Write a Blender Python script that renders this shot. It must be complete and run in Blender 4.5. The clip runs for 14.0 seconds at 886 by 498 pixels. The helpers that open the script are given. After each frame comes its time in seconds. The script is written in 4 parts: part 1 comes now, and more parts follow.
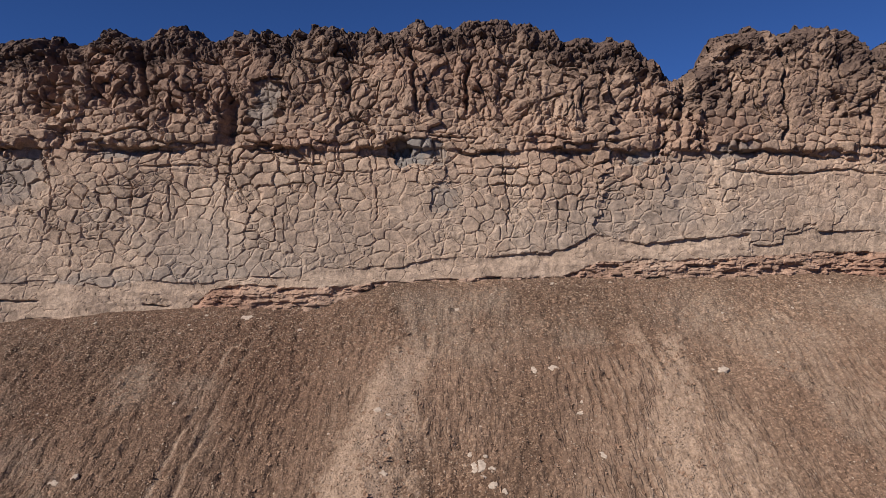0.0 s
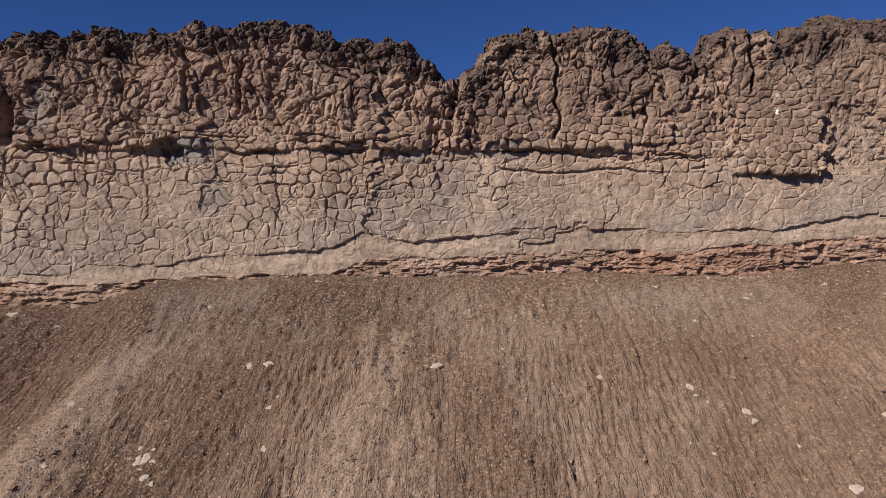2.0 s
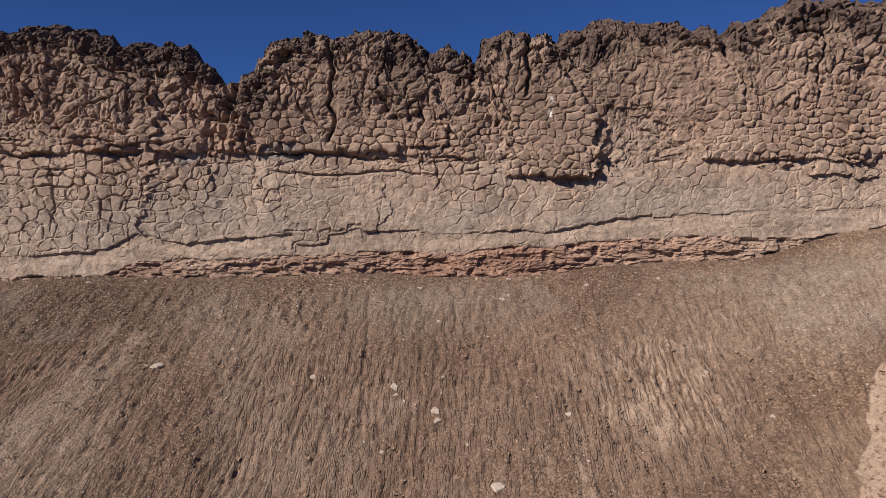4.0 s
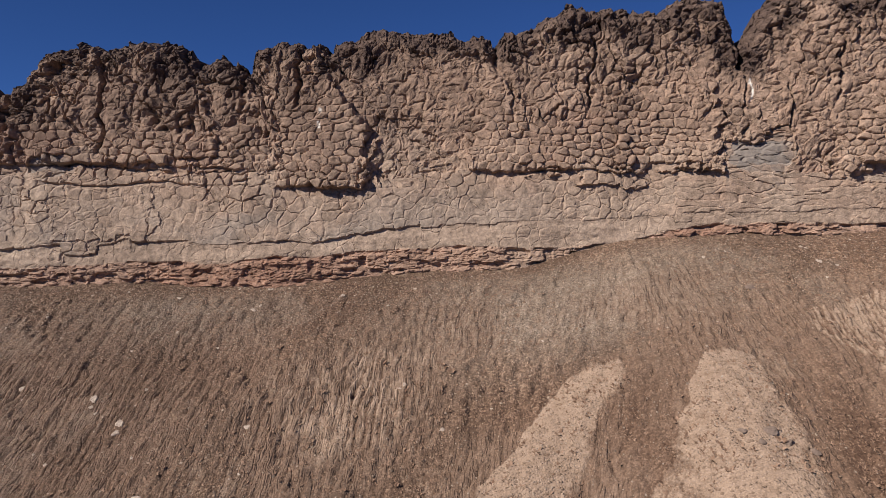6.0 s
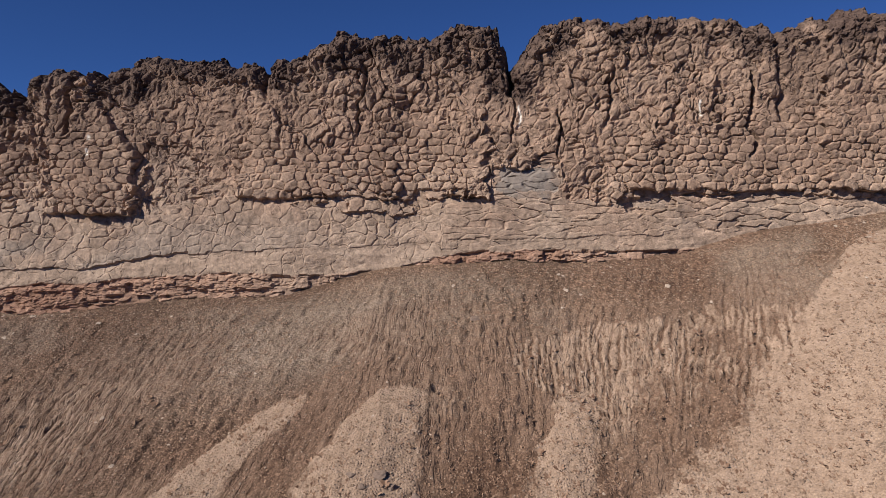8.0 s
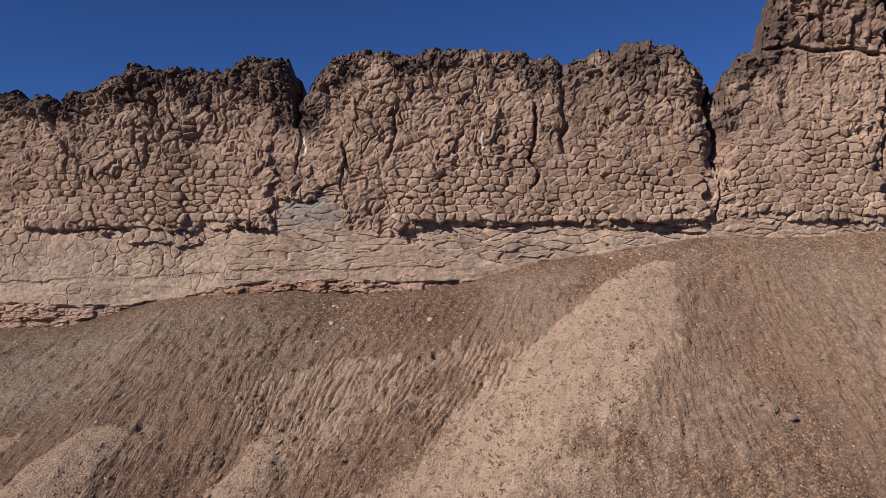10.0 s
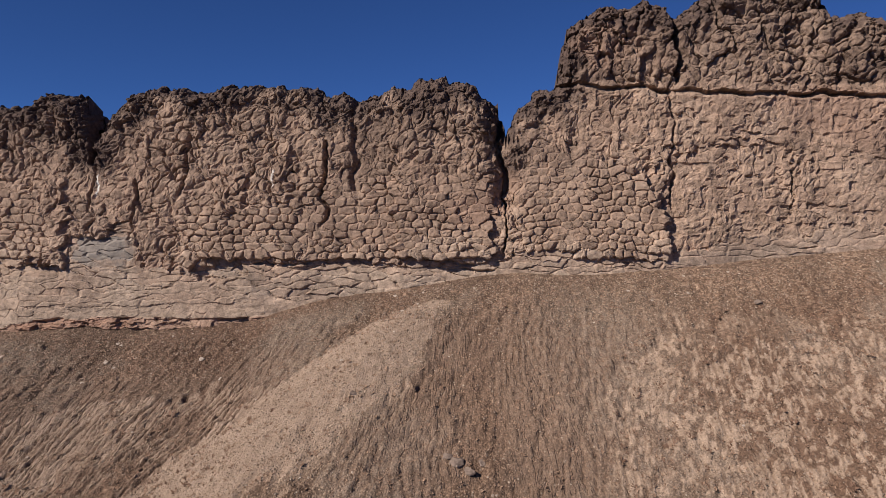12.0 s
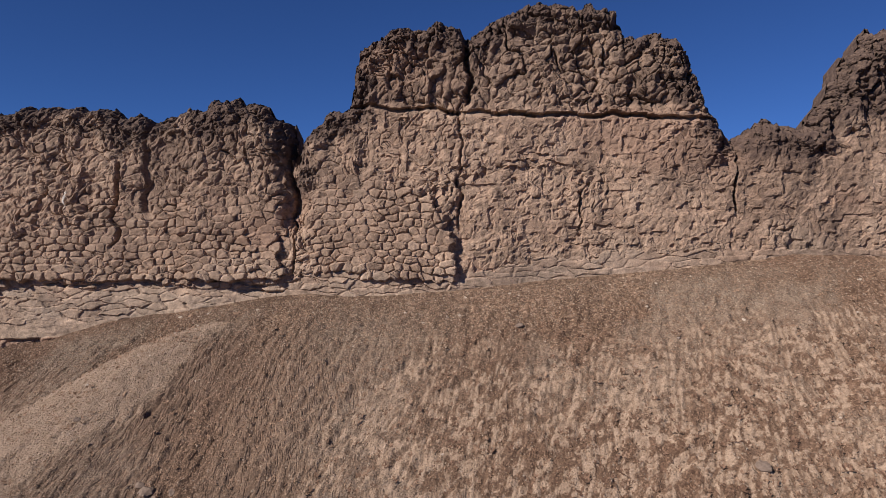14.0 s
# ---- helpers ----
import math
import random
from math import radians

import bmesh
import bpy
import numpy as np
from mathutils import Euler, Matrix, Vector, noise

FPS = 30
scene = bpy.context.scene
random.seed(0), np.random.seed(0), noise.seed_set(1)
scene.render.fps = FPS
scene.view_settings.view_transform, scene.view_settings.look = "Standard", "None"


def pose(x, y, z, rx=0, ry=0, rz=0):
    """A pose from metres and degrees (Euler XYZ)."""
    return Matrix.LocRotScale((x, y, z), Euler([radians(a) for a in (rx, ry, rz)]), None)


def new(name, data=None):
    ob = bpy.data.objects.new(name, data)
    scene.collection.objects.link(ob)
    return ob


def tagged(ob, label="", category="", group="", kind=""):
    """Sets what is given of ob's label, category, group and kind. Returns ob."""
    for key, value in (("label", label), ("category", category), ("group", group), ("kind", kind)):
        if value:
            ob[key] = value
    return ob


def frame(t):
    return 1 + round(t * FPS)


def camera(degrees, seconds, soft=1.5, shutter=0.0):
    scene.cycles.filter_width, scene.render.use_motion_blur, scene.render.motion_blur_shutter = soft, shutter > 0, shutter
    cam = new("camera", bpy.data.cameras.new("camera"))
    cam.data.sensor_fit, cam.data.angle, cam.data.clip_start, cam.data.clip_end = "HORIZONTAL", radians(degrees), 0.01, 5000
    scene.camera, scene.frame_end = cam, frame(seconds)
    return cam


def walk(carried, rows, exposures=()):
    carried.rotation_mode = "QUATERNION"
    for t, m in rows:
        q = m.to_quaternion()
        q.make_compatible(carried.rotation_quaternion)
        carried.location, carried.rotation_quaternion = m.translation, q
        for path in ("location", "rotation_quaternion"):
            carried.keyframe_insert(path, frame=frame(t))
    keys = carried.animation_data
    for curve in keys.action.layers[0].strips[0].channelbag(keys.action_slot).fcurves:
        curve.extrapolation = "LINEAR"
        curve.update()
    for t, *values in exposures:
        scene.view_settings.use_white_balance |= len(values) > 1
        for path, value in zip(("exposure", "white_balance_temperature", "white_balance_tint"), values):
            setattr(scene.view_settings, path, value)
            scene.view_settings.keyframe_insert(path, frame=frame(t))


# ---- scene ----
cam = camera(62.1, 14.0, 0.6)
METRES, EYE, TILT, LEAN, TURN = 100.0, 20.0, 0.0, 0.0, 0.0
ROWS = [
    (0.0, 0.0, 0.0, 0.0, 0.0, 0.0, -0.0),
    (0.5, 0.0358, -0.0004, -0.0005, 0.14, -0.0, -0.01),
    (1.0, 0.0711, -0.0012, -0.0008, 0.29, 0.0, -0.01),
    (1.5, 0.1065, -0.0022, -0.0009, 0.44, 0.0, -0.02),
    (2.0, 0.142, -0.0037, -0.0018, 0.59, 0.08, -0.01),
    (2.5, 0.177, -0.005, -0.0023, 0.71, 0.13, 0.01),
    (3.0, 0.2122, -0.0059, -0.0023, 0.82, 0.17, 0.0),
    (5.5, 0.3928, -0.0079, 0.0032, 1.3, 0.06, 0.06),
    (6.0, 0.4304, -0.0073, 0.0057, 1.42, 0.04, 0.07),
    (6.5, 0.468, -0.0066, 0.0091, 1.54, 0.03, 0.06),
    (7.0, 0.5058, -0.0059, 0.0135, 1.7, -0.01, 0.07),
    (7.5, 0.5432, -0.0052, 0.0181, 1.82, -0.01, 0.05),
    (8.0, 0.5802, -0.0044, 0.0227, 1.92, -0.01, 0.04),
    (10.5, 0.7527, -0.0045, 0.0494, 2.27, -0.23, -0.02),
    (11.0, 0.7868, -0.0038, 0.0554, 2.36, -0.23, -0.01),
    (11.5, 0.821, -0.003, 0.0618, 2.45, -0.32, -0.01),
    (12.0, 0.8555, -0.0022, 0.0686, 2.56, -0.36, -0.03),
    (12.5, 0.8899, -0.0012, 0.0755, 2.65, -0.46, -0.04),
    (13.0, 0.9246, 0.0, 0.0818, 2.76, -0.48, 0.02),
    (13.5, 0.9588, 0.0012, 0.0822, 2.86, -0.45, -0.0),
    (14.0, 0.9935, 0.002, 0.0824, 2.97, -0.39, 0.01),
]
walk(cam, [(t, pose(0, 0, EYE, TILT, LEAN, TURN) @ pose(METRES * x, METRES * y, METRES * z, 90 + pitch, roll, yaw)) for t, x, y, z, yaw, pitch, roll in ROWS])

# ---- daylight ----
SUN_TO = Vector((-0.69, -0.60, 0.62)).normalized()
world = bpy.data.worlds.new("sky")
scene.world = world
world.use_nodes = True
wn = world.node_tree
sky = wn.nodes.new("ShaderNodeTexSky")
sky.sky_type = "NISHITA"
sky.sun_disc = False
sky.sun_elevation = math.asin(SUN_TO.z)
sky.sun_rotation = math.atan2(SUN_TO.x, SUN_TO.y)
sky.altitude = 2500
sky.air_density = 0.7
sky.dust_density = 0.15
sky.ozone_density = 4.0
wn.nodes["Background"].inputs["Strength"].default_value = 0.055
deep = wn.nodes.new("ShaderNodeMix")
deep.data_type, deep.blend_type = "RGBA", "MULTIPLY"
deep.inputs[0].default_value = 1.0
deep.inputs[7].default_value = (0.46, 0.70, 1.12, 1)
wn.links.new(sky.outputs["Color"], deep.inputs[6])
wn.links.new(deep.outputs[2], wn.nodes["Background"].inputs["Color"])
sun = new("sun", bpy.data.lights.new("sun", "SUN"))
sun.data.energy = 5.0
sun.data.angle = radians(0.53)
sun.data.color = (1.0, 0.93, 0.845)
sun.rotation_euler = SUN_TO.to_track_quat("Z", "Y").to_euler()
scene.view_settings.exposure = 0.35


# ---- noise ----
LATTICES = {}


def lattice(seed):
    if seed not in LATTICES:
        LATTICES[seed] = np.random.RandomState(seed).rand(256, 256).astype(np.float32)
    return LATTICES[seed]


def vn(x, y, seed):
    """Smooth value noise, 0 to 1."""
    g = lattice(seed)
    xi, yi = np.floor(x).astype(np.int32), np.floor(y).astype(np.int32)
    fx, fy = x - xi, y - yi
    fx, fy = fx * fx * (3 - 2 * fx), fy * fy * (3 - 2 * fy)
    x0, x1, y0, y1 = xi & 255, (xi + 1) & 255, yi & 255, (yi + 1) & 255
    a = g[x0, y0] * (1 - fx) + g[x1, y0] * fx
    b = g[x0, y1] * (1 - fx) + g[x1, y1] * fx
    return a * (1 - fy) + b * fy


def fbm(x, y, seed, octaves=4):
    """Layered noise, about -1 to 1."""
    out, amp = np.zeros(np.broadcast(x, y).shape, np.float32), 1.0
    for k in range(octaves):
        out += amp * (vn(x + 17.3 * k, y + 9.1 * k, seed + k) * 2 - 1)
        x, y, amp = x * 2.07, y * 2.07, amp * 0.5
    return out


def cells(x, y, seed, jitter, jitter_y=None, stagger=0.0):
    """Voronoi cells: the distance to the nearest joint, the cell's number, the place in the cell, and the joint's number. stagger: how far every other row is shifted."""
    jitter_y = jitter if jitter_y is None else jitter_y
    gx, gy = np.random.RandomState(seed).rand(2, 256, 256).astype(np.float32)
    gx, gy = gx * jitter + (1 - jitter) / 2, gy * jitter_y + (1 - jitter_y) / 2
    xi, yi = np.floor(x).astype(np.int32), np.floor(y).astype(np.int32)
    best = np.full(x.shape, 1e9, np.float32)
    bx, by = np.zeros((2, *x.shape), np.float32)
    cx, cy = np.zeros((2, *x.shape), np.int32)

    def seed_of(i, j):
        return i + gx[i & 255, j & 255] + stagger * (j & 1), j + gy[i & 255, j & 255]

    for i in (-1, 0, 1):
        for j in (-1, 0, 1):
            px, py = seed_of(xi + i, yi + j)
            d = (px - x) ** 2 + (py - y) ** 2
            m = d < best
            best = np.where(m, d, best)
            bx, by = np.where(m, px, bx), np.where(m, py, by)
            cx, cy = np.where(m, xi + i, cx), np.where(m, yi + j, cy)
    edge = np.full(x.shape, 1e9, np.float32)
    beyond = np.zeros(x.shape, np.int32)
    for i in (-1, 0, 1):
        for j in (-1, 0, 1):
            if i == 0 and j == 0:
                continue
            px, py = seed_of(cx + i, cy + j)
            ux, uy = px - bx, py - by
            n = np.sqrt(ux * ux + uy * uy) + np.float32(1e-6)
            d = ((px + bx) / 2 - x) * ux / n + ((py + by) / 2 - y) * uy / n
            beyond = np.where(d < edge, ((cx + i) & 4095) * 4096 + ((cy + j) & 4095), beyond)
            edge = np.minimum(edge, d)
    number = (cx & 4095) * 4096 + (cy & 4095)
    return np.maximum(edge, 0), number, x - bx, y - by, number + beyond


def rand_of(number, seed):
    return np.random.RandomState(seed).rand(65536).astype(np.float32)[(number.astype(np.int64) * 40503 + seed * 7919) % 65536]


def smooth(a, b, v):
    t = np.clip((v - a) / (b - a), 0, 1)
    return t * t * (3 - 2 * t)


def trench(e, wide):
    """A joint's groove: -1 in the joint, 0 past its width."""
    return smooth(0, wide, e) - 1


def pillow(e, r):
    """A rounded shoulder: -1 at the joint, 0 from r inwards."""
    t = np.clip(e / r, 0, 1)
    return np.sqrt(1 - (1 - t) ** 2) - 1


def bump(v, c, w):
    return np.exp(-(((v - c) / w) ** 2))


# ---- materials ----
class Nodes:
    """A small builder of node materials."""

    def __init__(self, name, rough=0.92, spec=0.25, grainy=0.2):
        self.mat = bpy.data.materials.new(name)
        self.mat.use_nodes = True
        self.t = self.mat.node_tree
        self.bsdf = self.t.nodes["Principled BSDF"]
        self.bsdf.inputs["Roughness"].default_value = rough
        self.bsdf.inputs["Specular IOR Level"].default_value = spec
        self.bsdf.inputs["Diffuse Roughness"].default_value = grainy
        self.geo = self.t.nodes.new("ShaderNodeNewGeometry")

    def place(self, scale=(1, 1, 1)):
        m = self.t.nodes.new("ShaderNodeMapping")
        m.inputs["Scale"].default_value = scale
        self.t.links.new(self.geo.outputs["Position"], m.inputs["Vector"])
        return m.outputs["Vector"]

    def noise(self, scale, detail=4, rough=0.55, stretch=(1, 1, 1)):
        n = self.t.nodes.new("ShaderNodeTexNoise")
        n.inputs["Scale"].default_value = scale
        n.inputs["Detail"].default_value = detail
        n.inputs["Roughness"].default_value = rough
        self.t.links.new(self.place(stretch), n.inputs["Vector"])
        return n.outputs["Fac"]

    def grains(self, scale, stretch=(1, 1, 1)):
        """Separate grains: the distance from a grain's middle, and a number of its own for each grain."""
        v = self.t.nodes.new("ShaderNodeTexVoronoi")
        v.inputs["Scale"].default_value = scale
        self.t.links.new(self.place(stretch), v.inputs["Vector"])
        s = self.t.nodes.new("ShaderNodeSeparateColor")
        self.t.links.new(v.outputs["Color"], s.inputs[0])
        return v.outputs["Distance"], s.outputs[0]

    def attr(self, name):
        a = self.t.nodes.new("ShaderNodeAttribute")
        a.attribute_name = name
        return a.outputs["Fac"]

    def ramp(self, fac, stops):
        r = self.t.nodes.new("ShaderNodeValToRGB")
        while len(r.color_ramp.elements) < len(stops):
            r.color_ramp.elements.new(0.5)
        for e, (p, c) in zip(r.color_ramp.elements, stops):
            e.position = p
            e.color = (*c, 1) if len(c) == 3 else c
        self.t.links.new(fac, r.inputs["Fac"])
        return r.outputs["Color"]

    def math(self, op, a, b):
        m = self.t.nodes.new("ShaderNodeMath")
        m.operation = op
        for k, v in enumerate((a, b)):
            if isinstance(v, (int, float)):
                m.inputs[k].default_value = v
            else:
                self.t.links.new(v, m.inputs[k])
        return m.outputs[0]

    def mix(self, fac, a, b, mode="MIX"):
        m = self.t.nodes.new("ShaderNodeMix")
        m.data_type, m.blend_type = "RGBA", mode
        for sock, v in ((m.inputs[0], fac), (m.inputs[6], a), (m.inputs[7], b)):
            if isinstance(v, (int, float)):
                sock.default_value = v
            elif isinstance(v, tuple):
                sock.default_value = (*v, 1)
            else:
                self.t.links.new(v, sock)
        return m.outputs[2]

    def finish(self, colour, height=None, strength=0.5, distance=0.05):
        if isinstance(colour, tuple):
            self.bsdf.inputs["Base Color"].default_value = (*colour, 1)
        else:
            self.t.links.new(colour, self.bsdf.inputs["Base Color"])
        if height is not None:
            b = self.t.nodes.new("ShaderNodeBump")
            b.inputs["Strength"].default_value = strength
            b.inputs["Distance"].default_value = distance
            self.t.links.new(height, b.inputs["Height"])
            self.t.links.new(b.outputs["Normal"], self.bsdf.inputs["Normal"])
        return self.mat


GREY_TUFF, WHITE_STAIN, VARNISH = (0.205, 0.184, 0.168), (0.78, 0.74, 0.68), (0.064, 0.041, 0.035)


def rock(name, relief):
    """Weathered tuff: pale, brown or red as the mesh says, with large stains, fine grain, varnish, grey scars and white streaks."""
    n = Nodes(name)
    big = n.noise(0.35, 3, 0.6)
    small = n.noise(2.6, 6, 0.68)
    fine = n.noise(16, 3, 0.7)
    streak = n.noise(1.1, 3, 0.6, (1, 1, 0.2))
    pale = n.ramp(big, [(0.3, (0.270, 0.198, 0.150)), (0.5, (0.332, 0.246, 0.187)), (0.72, (0.395, 0.300, 0.231))])
    brown = n.ramp(big, [(0.3, (0.235, 0.156, 0.114)), (0.5, (0.308, 0.208, 0.152)), (0.72, (0.375, 0.262, 0.194))])
    red = n.ramp(big, [(0.3, (0.215, 0.118, 0.080)), (0.5, (0.305, 0.178, 0.125)), (0.72, (0.375, 0.238, 0.172))])
    c = n.mix(n.attr("brown"), pale, brown)
    c = n.mix(n.attr("red"), c, red)
    c = n.mix(0.7, c, n.ramp(small, [(0.33, (0.24, 0.235, 0.23)), (0.5, (0.5, 0.5, 0.5)), (0.68, (0.74, 0.735, 0.73))]), "OVERLAY")
    c = n.mix(0.55, c, n.ramp(fine, [(0.36, (0.2, 0.2, 0.2)), (0.5, (0.5, 0.5, 0.5)), (0.66, (0.8, 0.8, 0.8))]), "OVERLAY")
    c = n.mix(n.math("MULTIPLY", n.ramp(streak, [(0.55, (0, 0, 0)), (0.75, (1, 1, 1))]), 0.3), c, (0.17, 0.125, 0.098))
    c = n.mix(n.math("MULTIPLY", n.attr("iron"), n.math("ADD", n.math("MULTIPLY", big, 0.8), 0.2)), c, (0.28, 0.16, 0.115))
    c = n.mix(n.math("MULTIPLY", n.attr("varnish"), n.ramp(small, [(0.35, (1, 1, 1)), (0.7, (0.7, 0.7, 0.7))])), c, VARNISH)
    c = n.mix(n.attr("scar"), c, n.mix(0.6, GREY_TUFF, n.ramp(small, [(0.3, (0.15, 0.136, 0.124)), (0.7, (0.285, 0.258, 0.234))])))
    c = n.mix(n.attr("white"), c, WHITE_STAIN)
    h = n.math("ADD", n.math("MULTIPLY", small, 1.0), n.math("MULTIPLY", fine, 0.3))
    return n.finish(c, h, relief, 0.10)


MAT_PALE = rock("pale_tuff", 0.5)
MAT_UPPER = rock("brown_tuff", 0.9)


def soil_material():
    """Talus soil: growth and gravel in separate grains, bare tan ground, thin rills along the flow, their grooves
    coloured dark for growth and shade.
    """
    n = Nodes("slope_soil", 0.95, 0.15, 1.0)
    big = n.noise(0.22, 4, 0.6, (1, 0.45, 0.45))
    mid = n.noise(1.6, 5, 0.65)
    fine = n.noise(11, 4, 0.75)
    far1, own1 = n.grains(9.5)
    far2, own2 = n.grains(4.2, (1, 0.8, 0.8))
    far3, own3 = n.grains(17)
    lines = n.t.nodes.new("ShaderNodeCombineXYZ")
    n.t.links.new(n.attr("flow"), lines.inputs[0])
    n.t.links.new(n.attr("run"), lines.inputs[1])
    rills = n.t.nodes.new("ShaderNodeTexNoise")
    rills.inputs["Scale"].default_value = 1.0
    rills.inputs["Detail"].default_value = 2.5
    rills.inputs["Roughness"].default_value = 0.5
    n.t.links.new(lines.outputs[0], rills.inputs["Vector"])
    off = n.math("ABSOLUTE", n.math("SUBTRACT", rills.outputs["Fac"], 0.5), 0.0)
    rilled = n.attr("rilled")
    cover = n.ramp(own1, [(0.0, (0.062, 0.037, 0.025)), (0.4, (0.132, 0.083, 0.057)), (0.85, (0.202, 0.134, 0.095)), (1.0, (0.29, 0.205, 0.147))])
    cover = n.mix(0.8, cover, n.ramp(big, [(0.34, (0.33, 0.325, 0.32)), (0.5, (0.52, 0.52, 0.52)), (0.66, (0.72, 0.71, 0.7))]), "OVERLAY")
    cover = n.mix(n.ramp(own2, [(0.25, (0.55, 0.55, 0.55)), (0.4, (0, 0, 0))]), cover, (0.085, 0.053, 0.037))
    bare = n.ramp(mid, [(0.3, (0.27, 0.188, 0.136)), (0.7, (0.375, 0.273, 0.203))])
    bare = n.mix(n.ramp(own1, [(0.88, (0, 0, 0)), (0.93, (0.7, 0.7, 0.7))]), bare, (0.155, 0.104, 0.075))
    c = n.mix(n.math("MULTIPLY", n.attr("iron"), 0.75), cover, n.ramp(own1, [(0.0, (0.07, 0.038, 0.025)), (1.0, (0.17, 0.095, 0.062))]))
    c = n.mix(n.math("MULTIPLY", n.attr("scar"), n.ramp(mid, [(0.25, (0.1, 0.1, 0.1)), (0.6, (0.85, 0.85, 0.85))])), c, n.ramp(own3, [(0.0, (0.17, 0.130, 0.100)), (1.0, (0.38, 0.302, 0.238))]))
    c = n.mix(n.math("MULTIPLY", rilled, 0.72), c, n.ramp(mid, [(0.3, (0.156, 0.101, 0.072)), (0.7, (0.26, 0.178, 0.130))]))
    patch_noise = n.math("ADD", n.math("MULTIPLY", n.noise(2.3, 3, 0.6, (1, 0.5, 0.5)), 0.45), n.math("MULTIPLY", n.noise(6.5, 3, 0.6, (1, 0.6, 0.6)), 0.55))
    open_ground = n.ramp(n.math("ADD", n.attr("bare"), n.math("MULTIPLY", n.math("SUBTRACT", patch_noise, 0.5), 1.3)), [(0.36, (0, 0, 0)), (0.66, (1, 1, 1))])
    c = n.mix(n.math("MULTIPLY", open_ground, 0.92), c, bare)
    # dark brown in the rill grooves: their growth, and their shade put into the colour
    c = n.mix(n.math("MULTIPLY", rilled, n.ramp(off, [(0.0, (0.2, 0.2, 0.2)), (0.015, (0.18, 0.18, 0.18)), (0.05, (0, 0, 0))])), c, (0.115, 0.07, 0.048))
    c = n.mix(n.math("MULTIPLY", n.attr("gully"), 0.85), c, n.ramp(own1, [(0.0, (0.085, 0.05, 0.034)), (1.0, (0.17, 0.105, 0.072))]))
    c = n.mix(n.math("SUBTRACT", 0.6, n.math("MULTIPLY", n.attr("bare"), 0.3)), c, n.ramp(fine, [(0.38, (0.3, 0.295, 0.29)), (0.5, (0.5, 0.5, 0.5)), (0.63, (0.7, 0.69, 0.68))]), "OVERLAY")
    c = n.mix(0.15, c, n.ramp(own3, [(0.0, (0.2, 0.2, 0.2)), (1.0, (0.82, 0.81, 0.8))]), "OVERLAY")
    dome = n.math("MULTIPLY", n.math("SUBTRACT", 0.7, far1), n.math("MULTIPLY", own1, n.math("SUBTRACT", 1.1, n.math("MULTIPLY", rilled, 0.8))))
    h = n.math("ADD", n.math("ADD", n.math("MULTIPLY", fine, 0.5), dome), n.math("MULTIPLY", n.ramp(off, [(0.0, (0, 0, 0)), (0.06, (1, 1, 1))]), n.math("MULTIPLY", rilled, 0.5)))
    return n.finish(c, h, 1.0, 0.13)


MAT_SOIL = soil_material()


def piece_material(name, dark, light, scale=8.0):
    """For stones and tufts: a tone of its own for each loose piece."""
    n = Nodes(name, 0.9, 0.2)
    r = n.math("FRACT", n.math("ADD", n.geo.outputs["Random Per Island"], 0.0), 0.0)
    c = n.ramp(r, [(0.0, dark), (1.0, light)])
    f = n.noise(scale, 4, 0.65)
    c = n.mix(0.6, c, n.ramp(f, [(0.3, (0.25, 0.25, 0.25)), (0.7, (0.7, 0.7, 0.7))]), "OVERLAY")
    return n.finish(c, f, 0.5, 0.03)


MAT_PALE_STONE = piece_material("pale_stone", (0.29, 0.225, 0.177), (0.43, 0.35, 0.285))
MAT_DARK_STONE = piece_material("dark_stone", (0.11, 0.078, 0.062), (0.19, 0.138, 0.11))
MAT_GRAVEL = piece_material("gravel", (0.11, 0.077, 0.058), (0.36, 0.277, 0.213))
MAT_BUSH = piece_material("dry_bush", (0.10, 0.054, 0.036), (0.21, 0.125, 0.085))
MAT_TUFT = piece_material("dry_tuft", (0.14, 0.08, 0.053), (0.31, 0.2, 0.138))


def put_attributes(me, values):
    for key, v in values.items():
        a = me.attributes.new(key, "FLOAT", "POINT")
        a.data.foreach_set("value", np.ascontiguousarray(v, dtype=np.float32))


def mesh_of(name, verts, quads, material, values=None, sides=4, smoothed=True):
    """A mesh from arrays of corners and faces."""
    me = bpy.data.meshes.new(name)
    n, k = len(verts), len(quads)
    me.vertices.add(n)
    me.vertices.foreach_set("co", np.ascontiguousarray(verts, dtype=np.float32).ravel())
    me.loops.add(k * sides)
    me.loops.foreach_set("vertex_index", np.ascontiguousarray(quads, dtype=np.int32).ravel())
    me.polygons.add(k)
    me.polygons.foreach_set("loop_start", np.arange(k, dtype=np.int32) * sides)
    me.polygons.foreach_set("use_smooth", np.full(k, smoothed))
    me.materials.append(material)
    if values:
        put_attributes(me, values)
    me.update(calc_edges=True)
    return me


